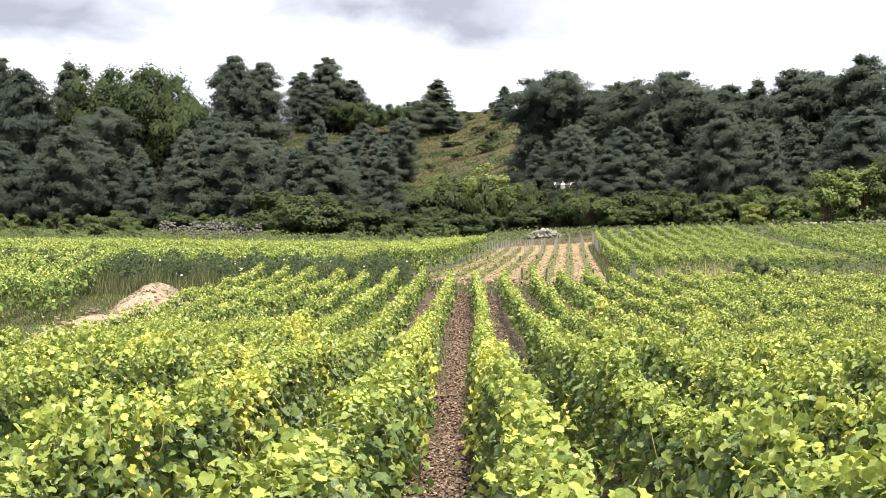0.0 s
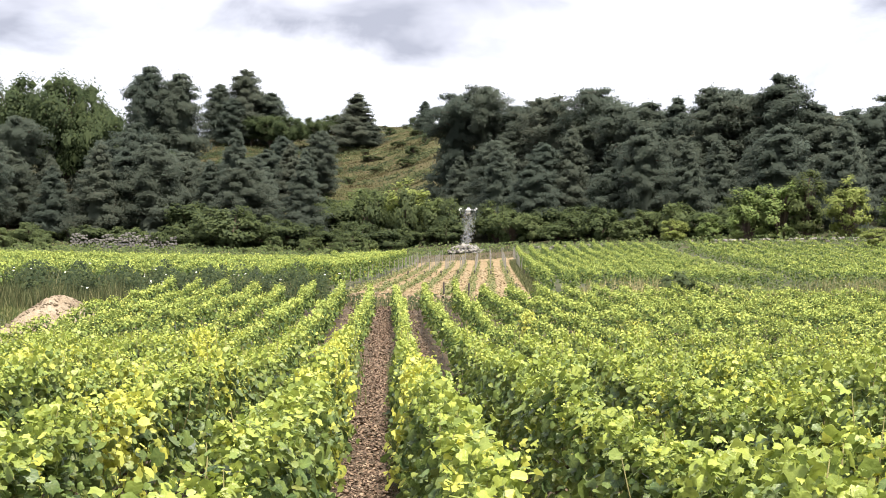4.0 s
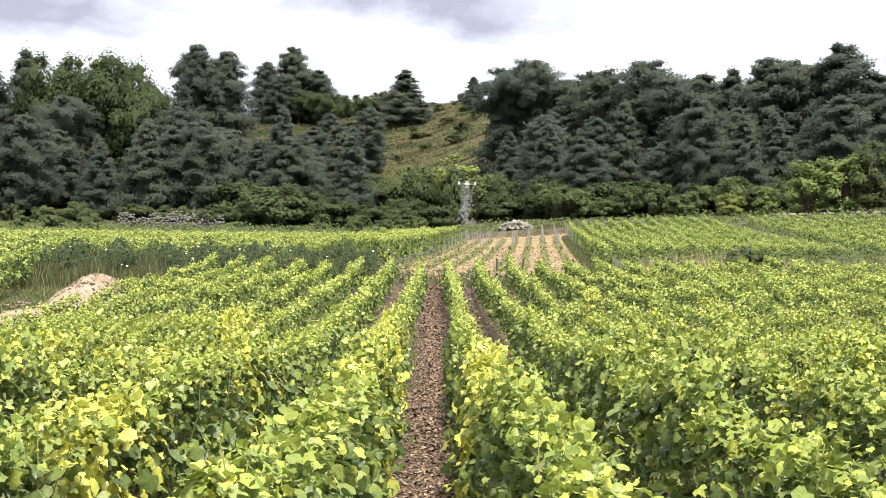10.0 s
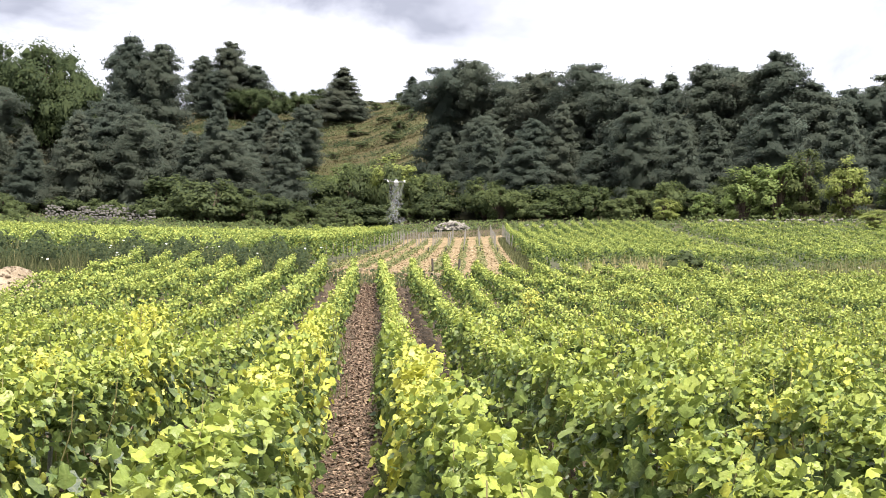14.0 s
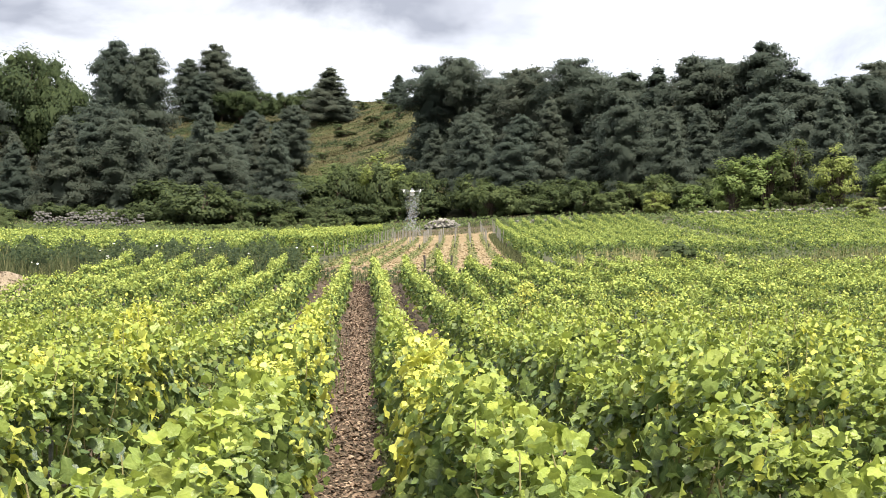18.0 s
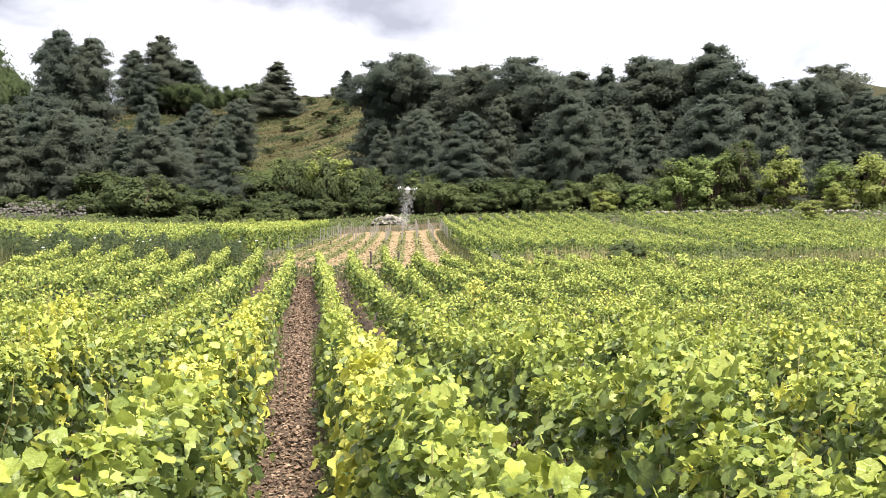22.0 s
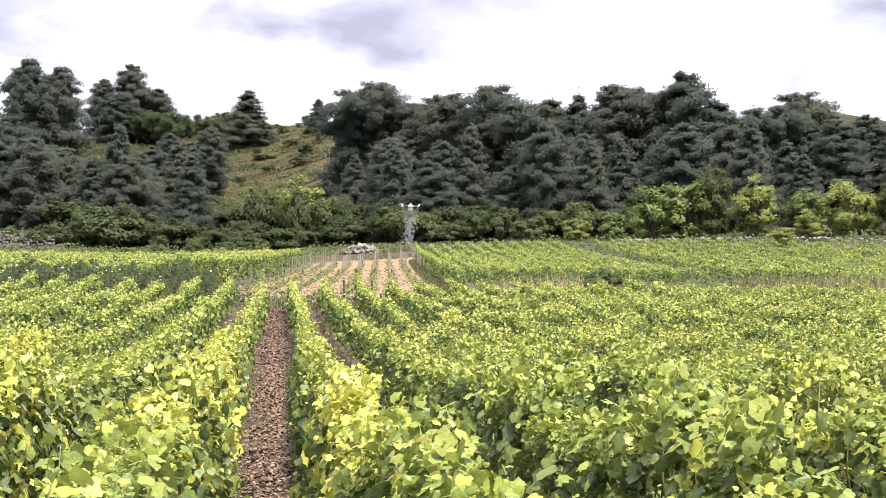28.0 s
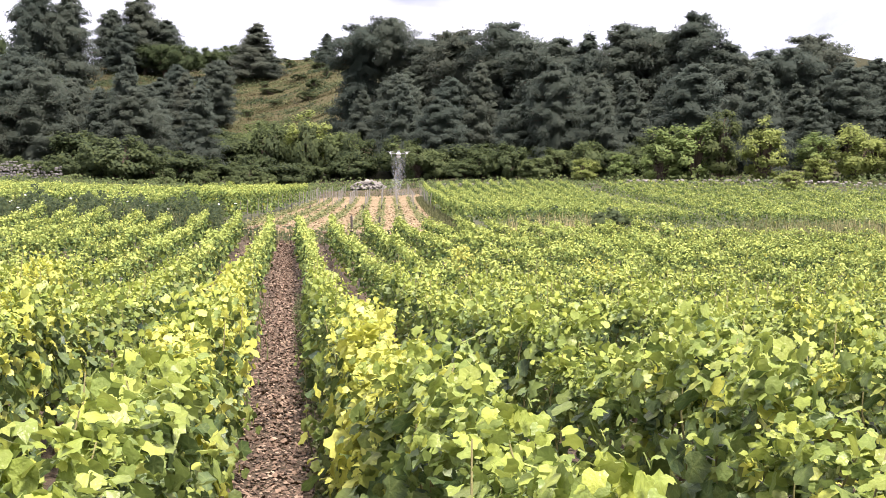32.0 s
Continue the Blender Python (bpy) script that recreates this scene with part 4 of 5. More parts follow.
def build_stones():
    rng = np.random.default_rng(31)
    shapes = [stone_mesh("stone", rng, LIME, f) for f in (0.6, 0.75, 0.9, 0.7, 0.8)]
    grey = [stone_mesh("stone", rng, WALL_STONE, f) for f in (0.6, 0.75, 0.9, 0.7, 0.8)]
    earthy = [stone_mesh("stone", rng, RUBBLE, f) for f in (0.6, 0.75, 0.9, 0.7, 0.8)]

    def stone(parent, x, y, z, s, sandy=0):
        ob = new("stone", (shapes, earthy, grey)[sandy][int(rng.integers(0, 5))])
        ob.parent = parent
        ob.location, ob.scale = (x, y, z), (s * rng.uniform(0.8, 1.3), s * rng.uniform(0.8, 1.3), s)
        ob.rotation_euler = (rng.normal(0, 0.25), rng.normal(0, 0.25), rng.uniform(0, 6.28))
        return ob

    # heap of pale stones beyond the bare plot
    c = (7.65, 125.5)
    ob = thing("stone_heap", "heap of pale limestone blocks beyond the bare plot", "stone heap", at=(*c, gz(*c)))
    me, verts = lump_mesh("rubble_core", LIME, 1.0, 1.7, 0.62, rng, 14)
    part("rubble_core", me, None, ob)
    for _ in range(120):
        x, y = rng.uniform(-1.7, 1.7), rng.uniform(-1.0, 0.9)
        r = math.hypot(x / 1.75, y / 1.05)
        if r < 1:
            stone(ob, x, y, 0.72 * (1 - r ** 2.6) * rng.uniform(0.75, 1.08) + 0.04, rng.uniform(0.22, 0.46))
    # rubble heap beside the near vines: a high end and a long tail
    c = (-10.2, 41.5)
    ob = thing("rubble_heap", "heap of pale sandy rubble beside the vine rows", "rubble heap", at=(*c, gz(*c)))
    me, verts = lump_mesh("earth", RUBBLE, 3.6, 1.15, 0.92, rng, 40)
    verts[:, 2] += ground(verts[:, 0] + c[0], verts[:, 1] + c[1]) - gz(*c) - 0.2 * step(0.85, 1.05, np.hypot(verts[:, 0] / 1.15, verts[:, 1] / 3.6))
    me.vertices.foreach_set("co", verts.astype(np.float32).ravel())
    part("earth", me, None, ob)
    for _ in range(420):
        y, x = rng.uniform(-3.5, 2.4), rng.normal(0, 0.6)
        r = math.hypot(x / 1.15, y / 3.6)
        if r < 1:
            stone(ob, x, y, gz(c[0] + x, c[1] + y) - gz(*c) + 0.01 + max(0, 0.92 * (1 - r ** 1.5) * (0.75 + 0.35 * (y / 3.6 + 0.4))), rng.uniform(0.04, 0.13) * rng.uniform(0.6, 1.3), 1)
    c = (-10.2, 34.0)
    ob = thing("rubble_bank", "low bank of pale rubble and slabs beside the vine rows", "rubble bank", at=(*c, gz(*c)))
    me, verts = lump_mesh("earth", RUBBLE, 6.0, 0.8, 0.28, rng)
    verts[:, 2] += ground(verts[:, 0] + c[0], verts[:, 1] + c[1]) - gz(*c) - 0.2 * step(0.85, 1.05, np.hypot(verts[:, 0] / 0.8, verts[:, 1] / 6.0))
    me.vertices.foreach_set("co", verts.astype(np.float32).ravel())
    part("earth", me, None, ob)
    for _ in range(90):
        y, x = rng.uniform(-5.2, 4.0), rng.normal(0, 0.55)
        slab = stone(ob, x, y, gz(c[0] + x, c[1] + y) - gz(*c) + 0.22 * rng.random() + 0.05, rng.uniform(0.10, 0.30), 1)
        slab.scale[2] *= 0.55
    # old dry-stone face at the foot of the wood
    ob = thing("dry_stone_wall", "weathered grey dry-stone wall at the foot of the wood", "stone wall", at=(-27.4, 135, gz(-27.4, 135) - 0.25))
    for course in range(9):
        x = -5.4 + 0.2 * (course % 2)
        while x < 5.4:
            long = rng.uniform(0.20, 0.50)
            top = 1.8 + 0.30 * math.sin(x * 0.9 + 1) + 0.2 * math.sin(x * 2.7)
            z = 0.10 + 0.235 * course
            if z < top and rng.random() < 0.93:
                s = stone(ob, x + long / 2, 0.16 * z + rng.normal(0, 0.06), z + rng.normal(0, 0.06), 0.30, 2)
                s.scale = (long * rng.uniform(0.9, 1.25), 0.42, rng.uniform(0.24, 0.52))
                s.rotation_euler = (rng.normal(0, 0.12), rng.normal(0, 0.16), rng.normal(0, 0.2))
            x += long
    me, verts = lump_mesh("rubble_core", WALL_STONE, 0.9, 5.2, 1.2, rng, 16)
    part("rubble_core", me, None, ob).location = (0, 0.7, -0.1)
    # low wall along the track
    ob = thing("low_stone_wall", "low tumbled limestone wall along the dirt track", "stone wall", at=(12.0, 127.0, gz(12.0, 127.0)))
    for i in range(210):
        x = 14.0 + i * 0.19 + rng.normal(0, 0.05)
        y = 133.0 - 0.7 * x + rng.normal(0, 0.12)
        if 20 < x < 27 and rng.random() < 0.6:
            continue
        stone(ob, x - 12.0, y - 127.0, gz(x, y) - gz(12.0, 127.0) + rng.choice([0.06, 0.26]), rng.uniform(0.24, 0.46))
    # loose blocks at the near edge of the bare plot
    pile = thing("stone_pile", "scatter of pale stones at the edge of the bare plot", "stones", at=(0.2, 53.5, gz(0.2, 53.5)))
    for _ in range(46):
        x, y = rng.uniform(-2.2, 3.4), rng.normal(0, 0.5)
        stone(pile, x, y, gz(0.2 + x, 53.5 + y) - gz(0.2, 53.5) + 0.05 + 0.22 * rng.random() * (abs(x + 0.6) < 1.2), rng.uniform(0.10, 0.28), 1)
    # gravel between the vine rows
    octa = (np.array([(0.5, 0, 0), (-0.5, 0, 0), (0, 0.4, 0), (0, -0.4, 0), (0, 0, 0.28), (0, 0, -0.28)]),
            np.array([(0, 2, 4), (2, 1, 4), (1, 3, 4), (3, 0, 4), (2, 0, 5), (1, 2, 5), (3, 1, 5), (0, 3, 5)]))
    pebble = (octa[0], octa[1][:4])
    n = 26000
    y = 3 + 46.5 * rng.random(n) ** 1.4
    lane = rng.choice([0, 0, 0, 0, 0, -1, 1, 1, -2, 2], n)
    x = lane + rng.normal(0, 0.17, n)
    pos = np.stack([x, y, ground(x, y) + 0.004], 1)
    size = rng.uniform(0.010, 0.034, n) * (1 + (y > 20) * 0.5)
    verts, tris = scatter(pebble, pos, np.array([0, 0, 1.0]) + rng.normal(0, 0.3, (n, 3)), size, rng)
    tagged(new("gravel", mesh_from("gravel", verts, tris, GRAVEL)), "brown and pale gravel with dead leaves between vine rows", "gravel", kind="stuff")
    # clods and stones on the bare plot
    n = 3000
    y = 52 + 42 * rng.random(n)
    x = patch_left(y) + (patch_right(y) - patch_left(y)) * rng.random(n)
    pos = np.stack([x, y, ground(x, y) + 0.01], 1)
    verts, tris = scatter(octa, pos, np.array([0, 0, 1.0]) + rng.normal(0, 0.3, (n, 3)), 0.06 + 0.16 * rng.random(n) ** 3, rng)
    tagged(new("clods", mesh_from("clods", verts, tris, CLOD)), "dry clods and stones on bare tilled soil", "clods", kind="stuff")
    m = 30000
    y = 3 + 46.5 * rng.random(m) ** 1.4
    x = rng.choice([0, 0, 0, 0, -1, 1, 2, -2], m) + rng.normal(0, 0.20, m)
    pos = np.stack([x, y, ground(x, y) + 0.018], 1)
    verts, tris = scatter(LEAF_FAR, pos, np.array([0, 0, 1.0]) + rng.normal(0, 0.35, (m, 3)), rng.uniform(0.016, 0.042, m) * (1 + 0.02 * y), rng)
    tagged(new("leaf_litter", mesh_from("leaf_litter", verts, tris, LITTER)), "dry brown fallen vine leaves on the soil", "dead leaves", kind="stuff")


def by_island(name, stops, rough=0.9):
    m, nt, bsdf, L = material(name)
    geo = nt.nodes.new("ShaderNodeNewGeometry")
    r = ramp_node(nt, stops)
    L(geo.outputs["Random Per Island"], r.inputs["Fac"])
    L(r.outputs["Color"], bsdf.inputs["Base Color"])
    bsdf.inputs["Roughness"].default_value = rough
    return m


GRAVEL = by_island("gravel_stone", ((0.0, (0.042, 0.028, 0.017)), (0.5, (0.092, 0.063, 0.040)), (0.85, (0.180, 0.130, 0.085)), (1.0, (0.36, 0.29, 0.20))))
CLOD = by_island("dry_clod", ((0.0, (0.13, 0.092, 0.046)), (0.6, (0.215, 0.157, 0.080)), (0.9, (0.30, 0.228, 0.13)), (1.0, (0.42, 0.36, 0.25))))
LITTER = by_island("dead_leaf", ((0.0, (0.060, 0.038, 0.024)), (0.55, (0.145, 0.095, 0.060)), (0.9, (0.24, 0.168, 0.112)), (1.0, (0.35, 0.265, 0.18))))

# ---------------------------------------------------------------- weeds and grass
BLADE = (np.array([(-0.02, 0, 0.0), (0.02, 0, 0.0), (0.015, 0.05, 0.55), (-0.015, 0.05, 0.55), (0.0, 0.17, 1.0)]), np.array([(0, 1, 2), (0, 2, 3), (3, 2, 4)]))


def blades(name, label, x, y, high, rng, thick=1.0, dry=0.1, category="grass", mat=None):
    n = len(x)
    base, tris = BLADE
    pos = np.stack([x, y, ground(x, y) - 0.02], 1)
    a = rng.uniform(0, 6.28, n)
    h = high * rng.uniform(0.55, 1.15, n)
    lean = rng.normal(0, 0.16, (n, 2))
    w = thick * rng.uniform(0.7, 1.4, n)
    b = np.broadcast_to(base, (n, *base.shape)).copy()
    bx, by, bz = b[..., 0] * w[:, None], b[..., 1] * h[:, None], b[..., 2] * h[:, None]
    c, s = np.cos(a)[:, None], np.sin(a)[:, None]
    verts = np.stack([bx * c - by * s + lean[:, :1] * bz, bx * s + by * c + lean[:, 1:] * bz, bz], -1) + pos[:, None]
    faces = tris[None] + (np.arange(n) * len(base))[:, None, None]
    tint = np.clip(rng.normal(dry, 0.25, n), 0, 1)
    tagged(new(name, mesh_from(name, verts.reshape(-1, 3), faces.reshape(-1, 3), mat or GRASS_LEAF, np.repeat(tint, len(base)))), label, category, kind="stuff")


def build_weeds():
    rng = np.random.default_rng(12)
    # leafy undergrowth among the weeds
    n = 64000
    x = rng.uniform(-31, 40, n)
    x[: n * 2 // 3] = rng.uniform(-28, -2, n * 2 // 3)
    y = rng.uniform(48.4, 54.5, n) + 0.05 * np.clip(x, 0, 50)
    keep = (x < -2.2) | (x > 8.5) | (y < 51.5) & (rng.random(n) < 0.7)
    x, y = x[keep], y[keep]
    z = ground(x, y) + rng.random(len(x)) ** 1.2 * np.where((x > -2.2) & (x < 8.5), 0.35, 1.0) * (0.95 + 0.25 * np.sin(x * 1.3) * np.sin(y) + 0.25 * np.sin(x * 3.7 + y) + 0.15 * np.sin(x * 7.1))
    v, f = scatter(LEAF_FAR, np.stack([x, y, z], 1), np.array([0, -0.5, 0.8]) + rng.normal(0, 0.5, (len(x), 3)), rng.uniform(0.06, 0.17, len(x)), rng)
    t = np.clip(rng.normal(0.05, 0.12, len(x)) + 0.25 * step(8, 12, x), 0, 1)
    tagged(new("weed_leaves", mesh_from("weed_leaves", v, f, BUSH_LEAF, np.repeat(t, 4))), "dark leafy weeds along the bank", "weeds", kind="stuff")
    # tall weeds on the bank behind the western rows
    n = 5000
    x, y = rng.uniform(-30, -2.2, n), rng.uniform(48.2, 54.5, n)
    high = 0.95 + 0.3 * np.sin(x * 0.9) * np.sin(y * 1.1 + x * 0.3) + 0.25 * np.sin(x * 4.1) * np.sin(x * 1.7 + y)
    blades("tall_weeds", "tall dark weeds and grasses on a bank", x, y, high, rng, 0.55, rng.choice([-0.2, -0.1, 0.05, 0.25], n), "weeds", WEED_LEAF)
    n = 6000
    x = rng.uniform(-20, -8.6, n)
    y = rng.uniform(45.5, 48.5, n)
    keep = ~((np.abs(x + 10.2) < 1.7) & (y < 46))
    blades("tall_weeds", "tall grey-green weeds beside the rubble heap", x[keep], y[keep], 0.5 + 0.35 * step(43, 47.5, y[keep]) * (1 + 0.5 * np.sin(x[keep] * 3.1)), rng, 0.7, -0.1, "weeds", WEED_LEAF)
    n = 44000
    x, y = rng.uniform(-18, -8.3, n), rng.uniform(24, 47, n)
    keep = np.abs(x + 10.2) > 0.85 + 0.25 * np.sin(y * 1.7)
    blades("short_grass", "short green grass along the vineyard edge", x[keep], y[keep], 0.15 + 0.08 * np.sin(x[keep] * 2.0 + y[keep]), rng, 1.0, rng.choice([-0.3, -0.3, 0.1], int(keep.sum())))
    # thin weeds on the bank below the bare plot
    n = 1500
    x, y = rng.uniform(-2.5, 9.5, n), rng.uniform(48.0, 53.2, n)
    blades("bank_weeds", "sparse weeds on the bank below the bare plot", x, y, 0.26, rng, 1.0, 0.2, "weeds", WEED_LEAF)
    # dry grass behind the eastern rows
    n = 16000
    x = rng.uniform(8.5, 42, n)
    y = rng.uniform(48.2, 56.5, n) + 0.05 * (x - 10)
    dry = 0.25 + 0.6 * np.exp(-((x - 11) / 3.2) ** 2) + 0.35 * step(17, 24, x)
    half = rng.random(n) < 0.5
    blades("dry_grass", "straw-coloured dry grass between the vine blocks", x[half], y[half], 0.6 + 0.4 * np.exp(-((x[half] - 11) / 3.2) ** 2) + 0.55 * step(15, 20, x[half]), rng, 1.4, dry[half])
    blades("dry_grass", "mixed green and dry grass between the vine blocks", x[~half], y[~half], 0.5 + 0.5 * step(15, 20, x[~half]), rng, 1.3, dry[~half] * 0.4)
    n = 2200
    x, y = rng.normal(9.6, 0.75, n), rng.uniform(48.4, 51.0, n)
    blades("dry_grass", "bleached straw-coloured grass tuft beside the brambles", x, y, 0.62, rng, 1.1, 0.75)
    # grassy edge of the bare plot, and the verge by the track
    n = 6000
    y = rng.uniform(53, 104, n)
    x = patch_right(y) + rng.uniform(-0.5, 0.3, n)
    blades("verge_grass", "green grass verge beside the bare plot", x, y, 0.34, rng, 1.0, rng.choice([-0.2, 0.1], n), "grass", WEED_LEAF)
    n = 7000
    x, far = rng.uniform(-60, 62, n), rng.uniform(108, 146, n)
    y = far - 0.7 * np.clip(x, 0, 60) * 0.97
    keep = ((far < 126) | (far > 130)) & ((far > 128) | (x < -2) | (x > 12))
    blades("verge_grass", "rough verge grass below the wood", x[keep], y[keep], 0.25, rng, 1.8, 0.2)
    n = 900
    x, y = rng.uniform(-1, 13, n), rng.uniform(110, 124, n)
    blades("worn_grass", "sparse trodden grass beyond the bare plot", x, y, 0.16, rng, 2.2, 0.2, "grass", WEED_LEAF)
    n = 34000
    x, far = rng.uniform(-60, 60, n), rng.uniform(104, 141, n)
    y = far - 0.7 * np.clip(x, 0, 60) * 0.97
    keep = np.where(x > 6, (y + 0.68 * x > 119.5) & ((x > patch_right(y) + 0.5) | (y > 124)), (y > 104.5) & ((x < patch_left(y)) | (y > 124)))
    x, y = x[keep], y[keep]
    z = ground(x, y) + rng.random(len(x)) ** 1.3 * (0.5 + 0.3 * np.sin(x * 0.7) * np.sin(y * 0.5))
    v, f = scatter(LEAF_FAR, np.stack([x, y, z], 1), np.array([0, -0.5, 0.8]) + rng.normal(0, 0.5, (len(x), 3)), rng.uniform(0.16, 0.34, len(x)), rng)
    tagged(new("verge_weeds", mesh_from("verge_weeds", v, f, SLOPE_LEAF, np.repeat(np.clip(rng.normal(0.1, 0.15, len(x)), 0, 1), 4))), "leafy green weeds between the vines and the wood", "weeds", kind="stuff")
    # tufts on the open slope above the wood
    n = 15000
    x, y = rng.uniform(-34, 12, n), rng.uniform(158, 246, n)
    blades("slope_grass", "tufted dry grass on the open slope", x, y, 0.26, rng, 2.6, rng.choice([-0.3, 0.05, 0.3], n), "grass", SLOPE_GRASS)
    # low heathy scrub lying along the contours of the slope
    for mat, count, label, dry in ((BUSH_LEAF, 120, "low dark scrub on the open slope", 0.05), (WEED_LEAF, 110, "olive herbs and brown stalks on the open slope", -0.1), (SLOPE_GRASS, 90, "long tawny grass on the open slope", 0.12)):
        pos, nrm = [], []
        for _ in range(count):
            cx, cy, rx, ry, rz = rng.uniform(-32, 11), rng.uniform(160, 242), rng.uniform(1.0, 4.2), rng.uniform(0.5, 1.1), rng.uniform(0.25, 0.85)
            k = int(60 * rx)
            q = rng.normal(0, 0.5, (k, 3))
            px, py = cx + q[:, 0] * rx, cy + q[:, 1] * ry + 0.3 * np.sin(q[:, 0] * 3)
            pos.append(np.stack([px, py, ground(px, py) + np.abs(q[:, 2]) * rz], 1))
            nrm.append(q * 0.5 + [0, -0.4, 0.8])
        pos, nrm = np.concatenate(pos), np.concatenate(nrm)
        v, f = scatter(LEAF_FAR, pos, nrm + rng.normal(0, 0.3, nrm.shape), rng.uniform(0.16, 0.34, len(pos)), rng)
        tagged(new("slope_scrub", mesh_from("slope_scrub", v, f, mat, np.repeat(np.clip(rng.normal(dry, 0.15, len(pos)), 0, 1), 4))), label, "scrub", kind="stuff")
    # umbels among the tall weeds
    n = 120
    x, y = rng.uniform(-26, -1.5, n), rng.uniform(48.0, 54.0, n)
    east = np.arange(n) < 24
    x[east], y[east] = rng.uniform(20, 36, 24), rng.uniform(52, 57, 24)
    z = ground(x, y) + rng.uniform(0.6, 1.25, n)
    disc = fan((0.5, 0.42, 0.5, 0.44, 0.5, 0.42, 0.5, 0.45), 0.35, 0.0)
    v1, f1 = scatter(disc, np.stack([x, y, z], 1), np.array([0, -0.35, 1.0]) + rng.normal(0, 0.2, (n, 3)), rng.uniform(0.05, 0.10, n), rng)
    tagged(new("wild_carrot_flowers", mesh_from("wild_carrot_flowers", v1, f1, FLOWER)), "white umbel flowers above the tall weeds", "flowers", kind="stuff")
    # nettles and grass at the feet of the corridor vines
    n = 1500
    y = rng.uniform(6, 30, n)
    x = 0.5 * rng.choice([-1, 1, 1], n) + rng.normal(0, 0.12, n)
    blades("row_weeds", "thin green grass under the vine rows", x, y, 0.28, rng, 0.45, 0.0)
    n = 7000
    y = rng.uniform(9, 30, n)
    x = 0.36 + 0.06 * np.sin(y * 1.3) + rng.normal(0, 0.06, n)
    tall = 0.10 + 0.32 * rng.random(n) * (0.6 + 0.4 * np.sin(y * 0.8 + 2))
    v, f = scatter(LEAF_FAR, np.stack([x, y, ground(x, y) + tall], 1), np.array([-0.5, -0.3, 0.6]) + rng.normal(0, 0.6, (n, 3)), rng.uniform(0.02, 0.05, n), rng)
    tagged(new("nettle_leaves", mesh_from("nettle_leaves", v, f, WEED_LEAF, np.repeat(np.clip(rng.normal(0, 0.1, n), 0, 1), 4))), "dark green low weeds at the foot of a vine row", "weeds", kind="stuff")


# ---------------------------------------------------------------- the bare plot: young vines and stakes
PALE_STAKE = noisy("pale_stake_wood", ((0.3, (0.14, 0.13, 0.115)), (0.7, (0.30, 0.285, 0.255))), 9.0, 0.9)


